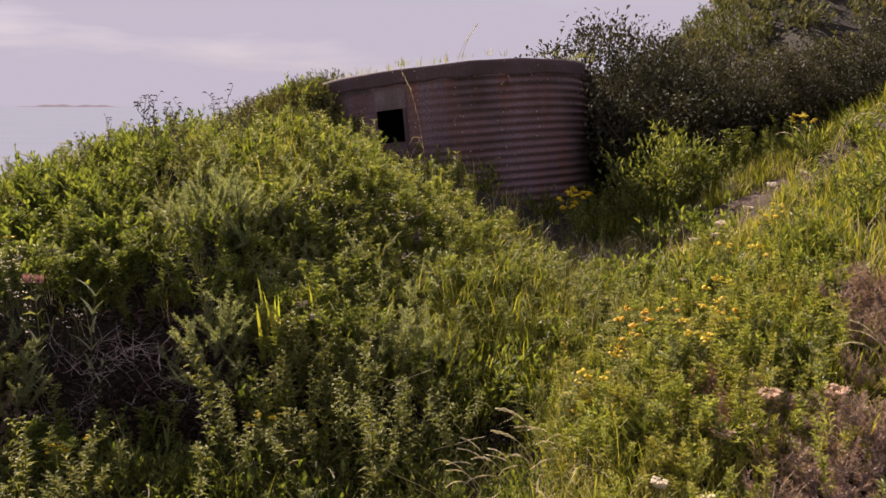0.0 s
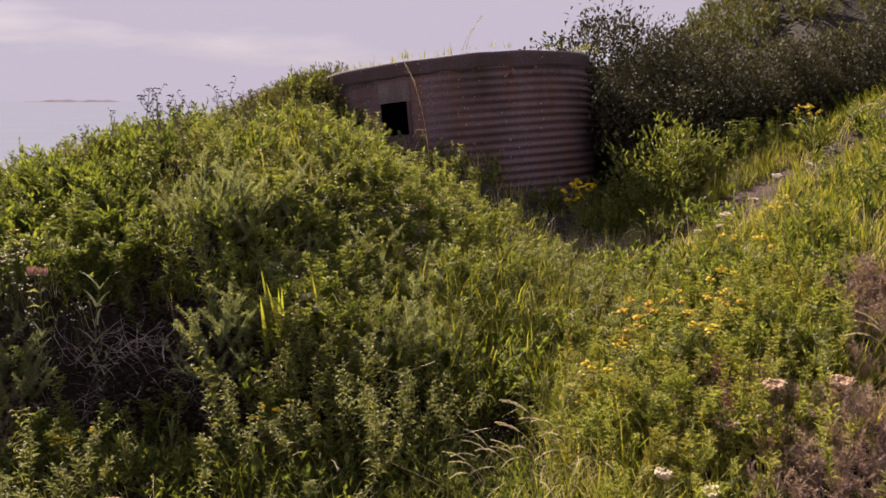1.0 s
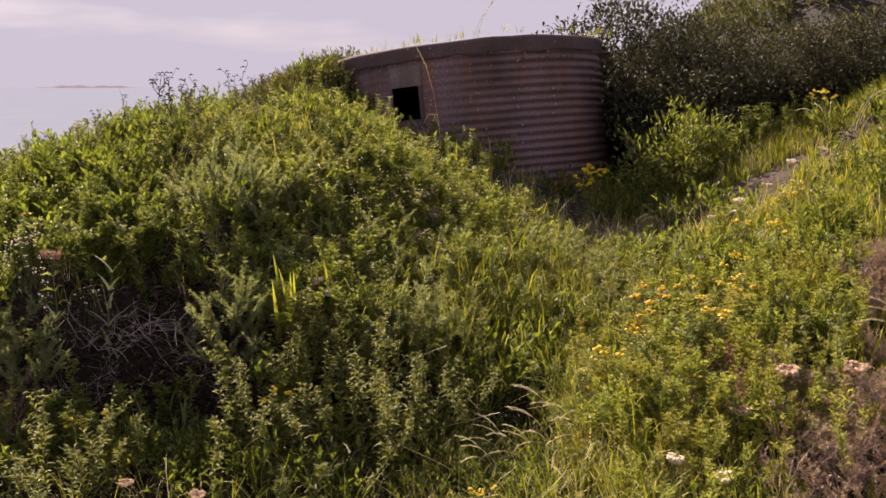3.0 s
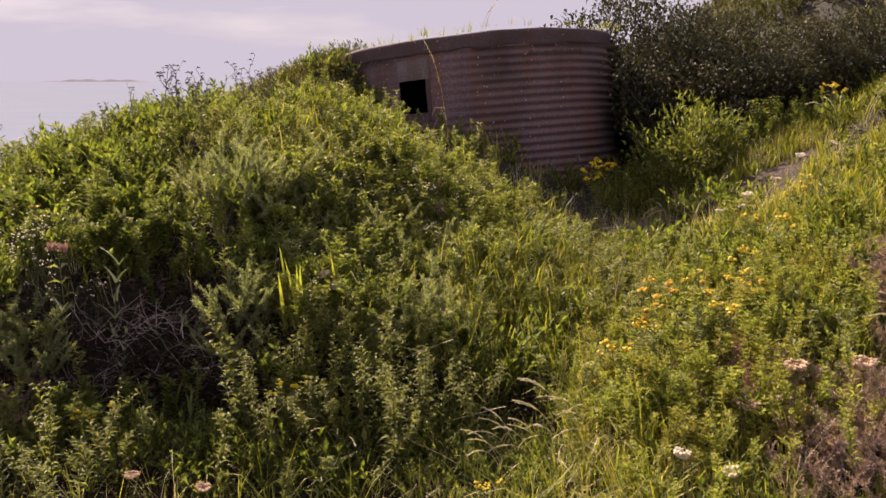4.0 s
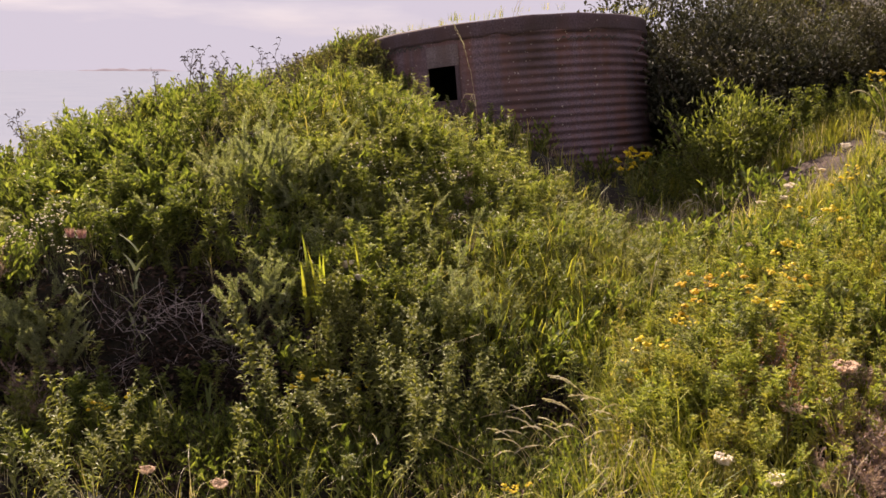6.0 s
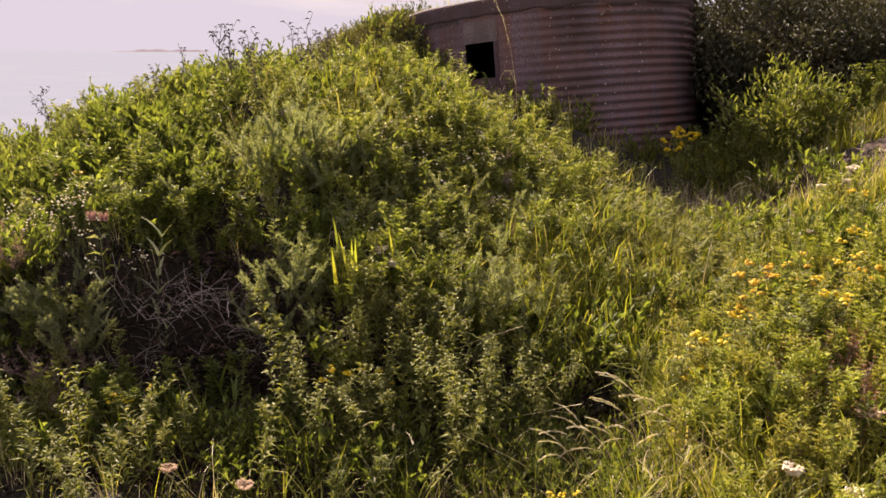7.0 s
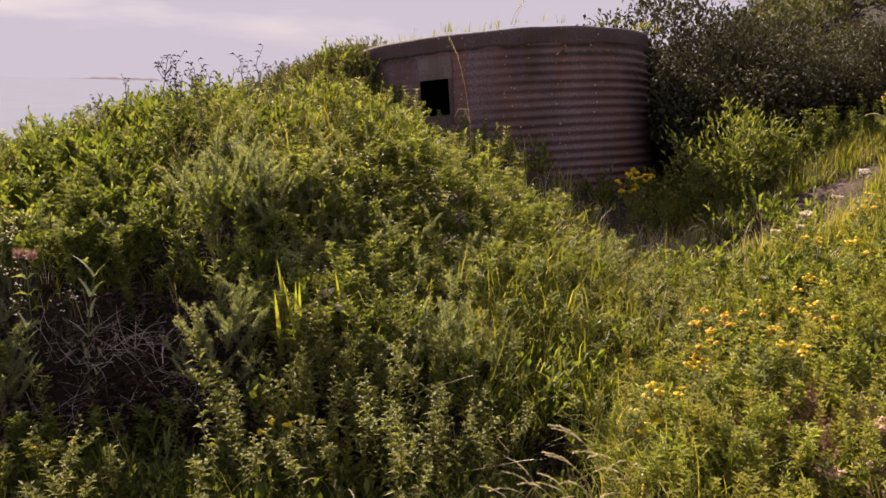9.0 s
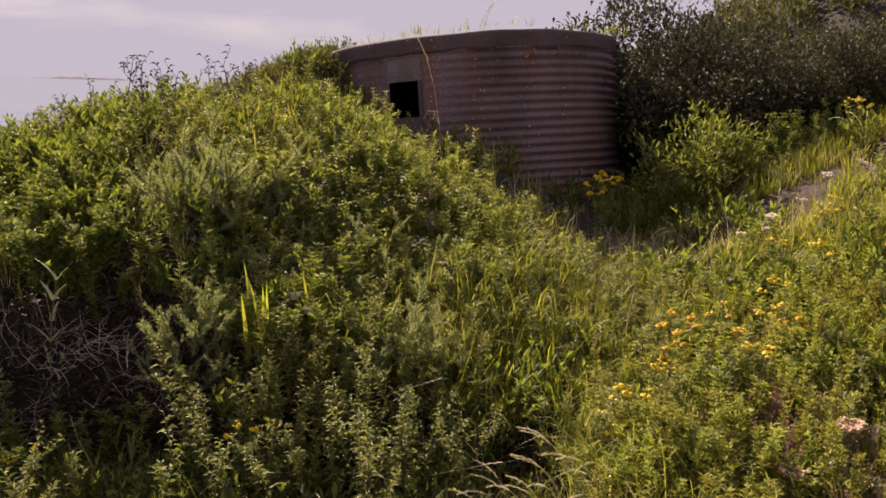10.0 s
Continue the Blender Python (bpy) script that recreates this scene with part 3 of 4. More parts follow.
def valley(x, y):
    return x - (-0.2 + (np.clip(y, 3.5, 11.5) - 5) * 0.42)


def growth(name, temps, pos, mats, label, category, smin=0.7, smax=1.3, lean=0.12, flat=1.0):
    """Many plants joined: each template is a list of (vertices, triangles), one for each material."""
    n = len(pos)
    sc, yw, ln = rng.uniform(smin, smax, n), rng.uniform(0, 6.28, n), rng.normal(size=(n, 2)) * lean
    joined = []
    for t in temps:
        Vs, Fs, Ms, k = [], [], [], 0
        for m, (V, F) in enumerate(t):
            Vs.append(V * (1, 1, flat)), Fs.append(F + k), Ms.append(np.full(len(F), m))
            k += len(V)
        joined.append((np.concatenate(Vs), np.concatenate(Fs), np.concatenate(Ms)))
    kind = rng.integers(0, len(temps), n)
    VV, FF, MM, off = [], [], [], 0
    for t, (V, F, M) in enumerate(joined):
        s = np.where(kind == t)[0]
        if not len(s):
            continue
        c, d, k = np.cos(yw[s])[:, None], np.sin(yw[s])[:, None], sc[s][:, None]
        X = (V[None, :, 0] * c - V[None, :, 1] * d) * k
        Y = (V[None, :, 0] * d + V[None, :, 1] * c) * k
        Z = V[None, :, 2] * k
        X, Y = X + Z * ln[s, 0][:, None], Y + Z * ln[s, 1][:, None]
        VV.append((np.stack([X, Y, Z], -1) + pos[s][:, None, :]).reshape(-1, 3))
        FF.append((F[None] + (np.arange(len(s)) * len(V))[:, None, None]).reshape(-1, 3) + off)
        MM.append(np.tile(M, len(s)))
        off += len(s) * len(V)
    ob = new(name, link_mesh(name, np.concatenate(VV), np.concatenate(FF), mats, np.concatenate(MM)))
    return tagged(ob, label, category, kind="stuff")


def thing(name, parts, label, category, group=""):
    """A plant with its parts: rows of (part name, geometry, material, label)."""
    root = new(name)
    for pn, (V, F), mat, lb in parts:
        part(pn, link_mesh(pn, V, F, [mat]), root, lb)
    return tagged(root, label, category, group)


def plant_out(makers, spots, smin=0.8, smax=1.2, lean=6):
    """Sets out copies of the first few plants at the given spots (x, y, optional scale)."""
    protos = []
    for i, sp in enumerate(spots):
        x, y = sp[0], sp[1]
        k = sp[2] if len(sp) > 2 else rng.uniform(smin, smax)
        m = pose(x, y, float(terrain(x, y)) - 0.015, rng.normal() * lean, rng.normal() * lean, rng.uniform(0, 360))
        if i < len(makers):
            ob = makers[i]()
            ob.matrix_world = m @ Matrix.Diagonal((k, k, k, 1))
            protos.append(ob)
        else:
            src = protos[int(rng.integers(len(protos)))]
            ob = copy_thing(src, m)
            ob.scale = (k, k, k)


def off_heath(x, y):
    return 1 - 0.95 * bump(x, y, 2.6, 5.0, 0.75, 0.6) - 0.8 * bump(x, y, 3.4, 6.6, 0.35, 0.4)


def off_gorse(x, y):
    return np.clip(1 - 0.85 * bump(x, y, -2.35, 8.55, 0.8, 0.5) - 0.8 * bump(x, y, -2.0, 7.4, 0.6, 0.35) - 0.6 * bump(x, y, -0.1, 7.8, 0.9, 0.5), 0, 1)


def off_path(x, y):
    return 1 - (0.97 - 0.17 * sstep(3.4, 4.4, x)) * np.exp(-((y - (9.95 + 0.28 * (x - 2.7))) / 0.60) ** 2) * sstep(1.5, 2.1, x) * sstep(6.4, 5.2, x)


def off_gully(x, y):
    return 1 - 0.95 * bump(x, y, 0.32, 6.1, 0.62, 1.15)


def w_grass(x, y):
    v = valley(x, y)
    w = (0.05 + 0.95 * sstep(-1.3, 0.2, v)) * (1 - 0.9 * sstep(0.4, -0.3, x) * sstep(7.0, 6.3, y)) + 0.45 * bump(x, y, -0.2, 9.8, 1.2, 1.0)
    return np.clip(w * (1 - 0.95 * bare(x, y)) * off_heath(x, y) * off_gully(x, y) * off_path(x, y) * (1 - 0.97 * bump(x, y, 1.75, 11.3, 0.75, 0.9)), 0, 1)


growth("grass", [[grass_tuft(14, 0.26, 0.011)] for _ in range(6)], sow(7500, w_grass, AREA), [GRASS],
       "bright green and straw grass covering the banks", "grass")


def w_long(x, y):
    v = valley(x, y)
    return np.clip(bump(v, y, -0.9, 8.7, 0.75, 1.2) + 0.3 * bump(v, y, 0.9, 6.0, 0.9, 1.2) + 0.3 * bump(x, y, -0.6, 10, 1.6, 0.8)
                   + 0.02 * bump(x, y, -2, 5.2, 2, 0.5), 0, 1) * (1 - bare(x, y)) * off_heath(x, y) * off_gully(x, y) * (1 - 0.9 * bump(x, y, 1.75, 10.7, 0.7, 0.9))


growth("long_grass", [[grass_tuft(14, 0.52, 0.011, 1.7)] for _ in range(6)], sow(1000, w_long, AREA), [GRASS],
       "long drooping green grass in the hollow", "grass")
growth("dry_grass", [[grass_tuft(7, 0.42, 0.006, 1.3)] for _ in range(5)],
       sow(700, lambda x, y: np.clip(0.15 + 0.7 * bump(valley(x, y), y, 0.6, 9.6, 1.2, 1.4) + 0.5 * bump(x, y, 1.0, 5.4, 1.5, 0.7), 0, 1) * (1 - 0.8 * bare(x, y)) * off_gully(x, y) * off_path(x, y), AREA),
       [STRAW], "dry straw-coloured grass stalks among the green", "grass")

growth("foot_straw", [[grass_tuft(8, 0.40, 0.007, 1.5)] for _ in range(4)],
       sow(70, lambda x, y: np.clip(bump(x, y, 2.0, 10.75, 0.6, 0.35) + 0.6 * bump(x, y, 3.0, 10.95, 0.7, 0.25), 0, 1), AREA),
       [STRAW], "dry brown grass drooping over the bare earth by the pillbox", "grass", 0.6, 1.1)

# leafy herbs: joined on the mound, single plants in front
herbs = [list(herb_stem(rng.uniform(0.32, 0.48), 28, 0.125, 0.022)) for _ in range(8)]


def w_herb(x, y):
    return np.clip(0.10 * bump(x, y, -0.9, 6.1, 1.6, 0.8) + 0.95 * bump(x, y, -0.5, 9.38, 1.7, 1.3) + 0.12 * bump(x, y, -3.0, 5.6, 1.4, 0.6) + 0.25 * bump(x, y, -1.27, 6.65, 0.8, 0.4)
                   + 0.6 * bump(x, y, 1.9, 6.7, 0.8, 0.8) + 0.3 * bump(x, y, -1.96, 7.86, 2.5, 1.2) + 0.06 - 0.9 * bump(x, y, 1.6, 11.4, 0.8, 0.9)
                   - 0.95 * bump(x, y, -2.77, 6.74, 0.85, 0.42) - 0.10 * (y < 7) * (x < 0.6), 0, 1) * (1 - bare(x, y)) * off_gorse(x, y) * off_heath(x, y) * off_gully(x, y) * off_path(x, y)


growth("herbs", herbs, sow(1500, w_herb, AREA), [HERB, STEM], "upright grey-green leafy herbs growing on the mound", "herbs", 0.6, 1.2, 0.1)


FLEABANE = leaf_mat("fleabane_leaves", [(0, (0.095, 0.108, 0.022)), (0.6, (0.185, 0.198, 0.044)), (0.93, (0.28, 0.285, 0.085)), (1, (0.37, 0.365, 0.15))],
                    dry_amount=0.12, clear=0.34)


def make_herb():
    """A leaning stem that forks towards the top, small leaves all the way."""
    fo, st = Geo(), Geo()
    h = rng.uniform(0.6, 1.05)
    main = wander((0, 0, -0.03), (rng.normal() * 0.18, rng.normal() * 0.18, 1), h, 6, 0.09, 0.06)
    tube(st, main, 0.0045, 0.002)
    arms = [(main, 0.25, 38)]
    for _ in range(int(rng.integers(2, 5))):
        k = int(rng.integers(3, 6))
        br = wander(main[k], around(1.5), h * rng.uniform(0.16, 0.32), 4, 0.10, 0.16)
        tube(st, br, 0.0025, 0.0012)
        arms.append((br, 0.1, 16))
    for pts, u0, count in arms:
        n = len(pts) - 1
        a = rng.uniform(0, 6)
        for i in range(count):
            u = (u0 + (1 - u0) * i / count) * n
            k = min(int(u), n - 1)
            a += 2.4 + rng.normal() * 0.4
            leaf(fo, pts[k] + (pts[k + 1] - pts[k]) * (u - k), (math.cos(a), math.sin(a), 0.8 + rng.normal() * 0.3),
                 rng.uniform(0.05, 0.095) * (1.15 - 0.45 * i / count), rng.uniform(0.016, 0.025), 0.3, 0.35)
    return thing("fleabane", [("foliage", fo.get(), FLEABANE, ""), ("stem", st.get(), STEM, "")],
                 "upright grey-green fleabane stem dense with small leaves", "wild plant", "leafy stems at the mound's foot")


spots = [(x, y) for x, y, _ in sow(52, lambda x, y: np.clip(bump(x, y, -0.85, 6.2, 0.8, 0.45) + 0.22 * bump(x, y, -2.7, 5.7, 0.8, 0.4), 0, 1), AREA)]
plant_out([make_herb] * 9, spots, 0.75, 1.15, 9)
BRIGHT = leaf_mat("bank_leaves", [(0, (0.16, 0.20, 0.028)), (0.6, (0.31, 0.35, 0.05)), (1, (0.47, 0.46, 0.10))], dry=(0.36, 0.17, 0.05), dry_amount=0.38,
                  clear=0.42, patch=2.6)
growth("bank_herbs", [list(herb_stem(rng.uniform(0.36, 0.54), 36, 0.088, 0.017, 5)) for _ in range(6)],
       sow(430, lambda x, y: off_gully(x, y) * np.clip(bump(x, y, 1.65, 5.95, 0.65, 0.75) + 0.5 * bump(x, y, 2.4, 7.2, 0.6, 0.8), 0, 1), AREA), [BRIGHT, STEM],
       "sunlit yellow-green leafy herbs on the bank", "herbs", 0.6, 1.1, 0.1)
FRESH = leaf_mat("fresh_leaves", [(0, (0.13, 0.165, 0.025)), (0.6, (0.25, 0.285, 0.05)), (0.93, (0.35, 0.375, 0.11)), (1, (0.50, 0.50, 0.26))], dry_amount=0.08, clear=0.5, rough=0.5)
growth("mound_herbs", [list(herb_stem(rng.uniform(0.34, 0.50), 30, 0.120, 0.018, 4)) for _ in range(5)],
       sow(560, lambda x, y: np.clip(bump(x, y, -1.12, 7.14, 0.40, 0.35) + 0.5 * bump(x, y, -0.89, 8.72, 0.8, 0.6) + 0.7 * bump(x, y, -0.4, 9.66, 1.1, 0.8) + 0.5 * bump(x, y, -1.87, 7.87, 0.4, 0.3) + 0.5 * bump(x, y, 0.1, 9.0, 0.6, 0.6), 0, 1), AREA), [FRESH, STEM],
       "fresh yellow-green leafy herbs in a patch on the mound", "herbs", 0.7, 1.15, 0.1)

SCRUB = leaf_mat("scrub_leaves", [(0, (0.05, 0.065, 0.022)), (0.6, (0.10, 0.115, 0.038)), (1, (0.20, 0.19, 0.08))], dry=(0.20, 0.13, 0.07), dry_amount=0.45, clear=0.3)
growth("shade_grass", [[grass_tuft(8, 0.42, 0.006, 1.2)] for _ in range(4)],
       sow(110, lambda x, y: np.clip(bump(x, y, -1.6, 5.4, 1.7, 0.6), 0, 1), AREA), [GRASS], "thin green grass blades in the shade of the mound", "grass")


def make_leafy_stem(mat, label, group, h0, h1, leaves, L, W, tops):
    g, st = herb_stem(rng.uniform(h0, h1), leaves, L, W, tops)
    return thing("leafy_stem", [("foliage", g, mat, ""), ("stem", st, STEM, "")], label, "wild plant", group)


spots = [(x, y) for x, y, _ in sow(84, lambda x, y: np.clip(bump(x, y, -0.9, 6.6, 0.8, 0.4) + 0.5 * bump(x, y, -3.51, 6.31, 0.5, 0.5), 0, 1), AREA)]
plant_out([lambda: make_leafy_stem(FLEABANE, "dull green leafy stem at the foot of the mound", "leafy stems under the mound", 0.4, 0.58, 40, 0.085, 0.020, 4)] * 4, spots, 0.8, 1.2)

growth("ground_herbs", [list(shrub_clump(0.16, 0.26, 16, 0.070, 0.018, 9)) for _ in range(4)],
       sow(300, lambda x, y: np.clip(bump(x, y, -1.4, 6.1, 1.6, 0.35) + 0.8 * bump(x, y, 0.25, 6.3, 0.4, 0.8) - 0.8 * bump(x, y, -2.9, 6.8, 0.6, 0.35), 0, 1), AREA), [BROAD, WOOD],
       "low dark green leafy herbs covering the hollow's floor", "herbs", 0.6, 1.2)
RUST = leaf_mat("rusty_leaves", [(0, (0.13, 0.055, 0.025)), (0.6, (0.26, 0.12, 0.05)), (1, (0.38, 0.22, 0.09))], dry_amount=0.1, clear=0.3)
growth("rusty_herbs", [list(herb_stem(rng.uniform(0.30, 0.46), 36, 0.055, 0.010, 5)) for _ in range(3)],
       sow(46, lambda x, y: np.clip(bump(x, y, 1.80, 5.85, 0.28, 0.35) + 0.5 * bump(x, y, 1.65, 6.75, 0.2, 0.2), 0, 1), AREA), [RUST, TWIG],
       "withered rust-brown herb stems among the green", "herbs", 0.7, 1.15, 0.12)


def floret_sprays(n=11):
    """Thin stems ending in tiny flower heads."""
    fl, st = Geo(), Geo()
    for _ in range(n):
        pts = wander((rng.normal() * 0.06, rng.normal() * 0.06, 0), around(2.5), rng.uniform(0.3, 0.46), 3, 0.1, 0.1)
        tube(st, pts, 0.002, 0.001)
        for _ in range(2):
            disc_head(fl, pts[-1] + rng.normal(size=3) * 0.015, rng.uniform(0.006, 0.012), around(1.6), 6)
    return fl.get(), st.get()


# broad-leaved low growth
clumps = [list(shrub_clump(0.24, 0.40, 24, 0.105, 0.030, 11)) for _ in range(6)]


def w_clump(x, y):
    return np.clip(0.95 * bump(x, y, -4.13, 8.64, 1.2, 1.2) + 0.22 * bump(x, y, -0.99, 8.69, 2.4, 1.5) + 0.3 * bump(x, y, -3.8, 11, 1.5, 1)
                   + 0.25 * bump(x, y, 3.2, 7.5, 1.2, 1.5) + 0.3 * bump(x, y, -3.94, 6.86, 0.8, 0.8) + 0.03, 0, 1) * (1 - bare(x, y)) * off_gorse(x, y) * off_heath(x, y) * (1 - 0.95 * bump(x, y, -2.77, 6.74, 0.85, 0.42))


growth("low_shrubs", clumps, sow(430, w_clump, AREA), [BROAD, WOOD], "bright green broad-leaved low growth on the mound", "shrubs", 0.6, 1.2, 0.1)


growth("back_scrub", [list(shrub_clump(0.26, 0.36, 14, 0.085, 0.026, 9)) for _ in range(4)],
       sow(420, lambda x, y: np.clip(bump(x, y, -2.0, 13.6, 1.5, 1.3), 0, 1), (-6, 1, 12, 16.5)), [SCRUB, WOOD],
       "dull green scrub behind the mound beside the pillbox", "scrub", 0.5, 0.95)


spots = [(x, y) for x, y, _ in sow(130, lambda x, y: np.clip(bump(x, y, -2.92, 7.51, 0.42, 0.26) + 0.5 * bump(x, y, -3.99, 8.45, 0.7, 0.7), 0, 1), AREA)]
spots += [(x, y) for x, y, _ in sow(22, lambda x, y: np.clip(bump(x, y, -2.85, 6.2, 0.55, 0.22), 0, 1), AREA)]
plant_out([lambda: make_leafy_stem(BROAD, "vivid green stem with narrow leaves beside the hollow", "narrow-leaved stems on the mound", 0.36, 0.52, 50, 0.12, 0.024, 5)] * 5, spots, 0.8, 1.2)


# gorse
def make_gorse():
    g, st = gorse_bush(rng.uniform(0.52, 0.72), 9, 560, 0.036)
    return thing("gorse_bush", [("foliage", g, NEEDLE, ""), ("branchwork", st, WOOD, "")],
                 "feathery grey-green gorse bush with fine needles on the mound", "bush", "gorse on the mound")


spots = [(-2.35, 8.26, 1.35), (-2.0, 8.32, 1.30), (-2.66, 8.48, 1.20), (-2.18, 8.09, 1.10), (-1.8, 8.27, 1.10), (-1.92, 7.02, 1.00), (-1.65, 7.03, 0.95), (-1.84, 6.91, 0.85),
         (-3.55, 6.72, 1.04), (-3.43, 6.63, 0.85), (-3.79, 6.82, 0.95), (-0.5, 7.19, 1.00), (-0.3, 7.12, 0.95), (0.15, 7.3, 0.85), (-0.05, 7.35, 0.85), (-0.98, 8.4, 0.95), (-0.78, 8.13, 0.85),
         (-0.3, 8.15, 0.95), (-1.43, 8.89, 0.95), (-3.13, 7.69, 0.85), (0.3, 8.6, 0.85), (-0.59, 6.88, 0.76), (-1.44, 7.76, 0.76), (-1.2, 9.86, 0.76)]
plant_out([make_gorse] * 5, spots, 0.8, 1.3, 8)


# hedge and scrub
def make_bush(rad, h, leaves, L, mat, name, label, category, group, flat=0.75, slim=0.42, up=0.4):
    g, st = Geo(), Geo()
    tips = []
    for _ in range(16):
        d = around(rng.uniform(0.8, 2.5))
        pts = wander((d[0] * 0.12, d[1] * 0.12, -0.05), d, h * rng.uniform(0.6, 1.0), 5, 0.18, 0.10)
        tube(st, pts, 0.022, 0.005, 4)
        tips += pts[2:]
        for q in (2, 3):
            br = wander(pts[q], around(0.6), rad * rng.uniform(0.4, 0.8), 4, 0.2, 0.08)
            tube(st, br, 0.008, 0.003, 3)
            tips += br[1:]
    cl = []
    for _ in range(46):
        a, u = rng.uniform(0, 6.28), rng.uniform(-0.25, 1) 
        rr = rad * math.sqrt(max(0.05, 1 - u * u)) * rng.uniform(0.6, 1.18)
        cl.append(np.array((rr * math.cos(a), rr * math.sin(a), h * (0.42 + 0.56 * u * rng.uniform(0.85, 1.1)))))
    cl += tips
    per = leaves // len(cl)
    for c in cl:
        s = rng.uniform(0.08, 0.17) * rad
        for _ in range(per):
            p = c + rng.normal(size=3) * s * (1, 1, flat)
            if p[2] < 0.03:
                continue
            leaf(g, p, unit(p - (0, 0, h * 0.4)) * 0.7 + rng.normal(size=3) * 0.7 + (0, 0, up), L * rng.uniform(0.6, 1.3), L * slim * rng.uniform(0.7, 1.2), 0.25, 0.2)
    return thing(name, [("foliage", g.get(), mat, ""), ("branchwork", st.get(), WOOD, "")], label, category, group)


def make_hedge_bush():
    return make_bush(1.0, 2.2, 10500, 0.092, HEDGE, "scrub_bush", "dense dark green scrub bush behind the pillbox", "bush", "dark scrub behind the path")


spots = [(3.1, 14.5, 1.25), (3.3, 13.45, 1.0), (3.0, 15.4, 1.36), (3.6, 13.6, 1.06), (4.6, 13.2, 0.95), (5.5, 12.9, 0.8), (6.4, 12.7, 0.72), (7.4, 12.7, 0.75), (3.3, 15.6, 1.0), (4.4, 14.8, 1.0),
         (3.0, 16.3, 1.2), (5.7, 14.2, 0.8), (7.0, 14.0, 0.7), (4.2, 16.6, 1.1)]
plant_out([make_hedge_bush] * 4, spots, lean=3)


LIGHT = leaf_mat("light_bush_leaves", [(0, (0.065, 0.085, 0.015)), (0.6, (0.155, 0.185, 0.034)), (0.92, (0.27, 0.29, 0.075)), (1, (0.40, 0.40, 0.16))], dry_amount=0.15, clear=0.38)


def make_light_bush():
    return make_bush(0.55, 1.1, 3000, 0.105, LIGHT, "light_bush", "yellow-green leafy bush at the pillbox's foot beside the path", "bush", "light bushes by the path", 1.2, 0.26, 1.0)


plant_out([make_light_bush] * 2, [(2.92, 11.6, 1.1), (3.3, 11.85, 1.0), (3.7, 12.1, 0.5), (4.5, 12.0, 0.5), (2.85, 11.3, 0.65)], lean=3)
growth("path_side_herbs", [list(herb_stem(rng.uniform(0.5, 0.8), 46, 0.10, 0.022, 5)) for _ in range(4)],
       sow(75, lambda x, y: np.clip(bump(x, y, 2.75, 11.5, 0.45, 0.35) + 0.6 * bump(x, y, 3.8, 11.8, 0.7, 0.3), 0, 1), AREA), [LIGHT, STEM],
       "tall leafy stems round the light bush beside the path", "herbs", 0.7, 1.3, 0.1)

growth("hillside_scrub", [list(shrub_clump(0.36, 0.46, 11, 0.15, 0.042, 7)) for _ in range(4)],
       sow(1100, lambda x, y: np.clip(sstep(1, 4, x), 0, 1), (0, 18, 14.5, 25)), [SCRUB, WOOD],
       "green scrub and grass covering the hillside", "scrub", 0.6, 1.3)


# ---- flowers and single weeds ----
def make_ragwort(mat=YELLOW):
    fo, st = Geo(), Geo()
    heads = []
    for _ in range(5):
        h = rng.uniform(0.42, 0.6)
        pts = wander((rng.normal() * 0.04, rng.normal() * 0.04, -0.02), around(4), h, 5, 0.06, 0.08)
        tube(st, pts, 0.004, 0.002)
        for _ in range(26):
            u = rng.uniform(0.15, 0.95)
            k = min(int(u * 5), 4)
            p = pts[k] + (pts[k + 1] - pts[k]) * (u * 5 - k)
            leaf(fo, p, around(0.6), rng.uniform(0.04, 0.075), 0.016, 0.3, 0.3)
        g = Geo()
        for _ in range(6):
            q = wander(pts[-1], around(1.6), rng.uniform(0.025, 0.06), 2, 0.1)
            tube(st, q, 0.0015, 0.001)
            disc_head(g, q[-1], rng.uniform(0.016, 0.025), around(2.5))
        heads.append(("flower_head", g.get(), mat, "orange-yellow flower head" if mat is ORANGE else "bright yellow flower cluster"))
    return thing("ragwort", [("foliage", fo.get(), HERB, ""), ("stem", st.get(), STEM, "")] + heads,
                 "ragwort plant with fading orange flower clusters" if mat is ORANGE else "ragwort plant with bright yellow flower clusters",
                 "wildflower", "ragwort on the bank")


plant_out([make_ragwort] * 4,
          [(1.95, 6.45, 1.0), (1.2, 6.25, 0.85), (1.42, 6.5, 0.9), (2.3, 7.2, 0.9), (2.5, 7.6, 0.8), (2.95, 7.9, 0.85), (2.1, 7.6, 0.8), (1.05, 6.2, 0.7), (2.75, 8.4, 0.7),
           (3.3, 8.6, 0.7), (1.66, 11.2, 1.5), (1.8, 11.35, 1.4), (4.75, 11.6, 1.0), (4.9, 11.75, 0.9), (-1.3, 6.35, 0.85), (-1.05, 6.39, 0.7), (-2.7, 5.95, 0.8),
           (0.2, 5.05, 0.55), (1.6, 5.4, 0.5), (3.6, 9.4, 0.6), (4.5, 8.6, 0.8), (-4.15, 8.01, 0.8), (0.9, 7.9, 0.6), (3.7, 11.9, 1.1)], lean=4)
plant_out([lambda: make_ragwort(ORANGE)] * 3, [(1.62, 6.85, 1.0), (1.75, 7.0, 1.0), (1.5, 6.75, 0.85), (2.35, 6.75, 0.85), (1.9, 7.05, 0.8)], lean=4)


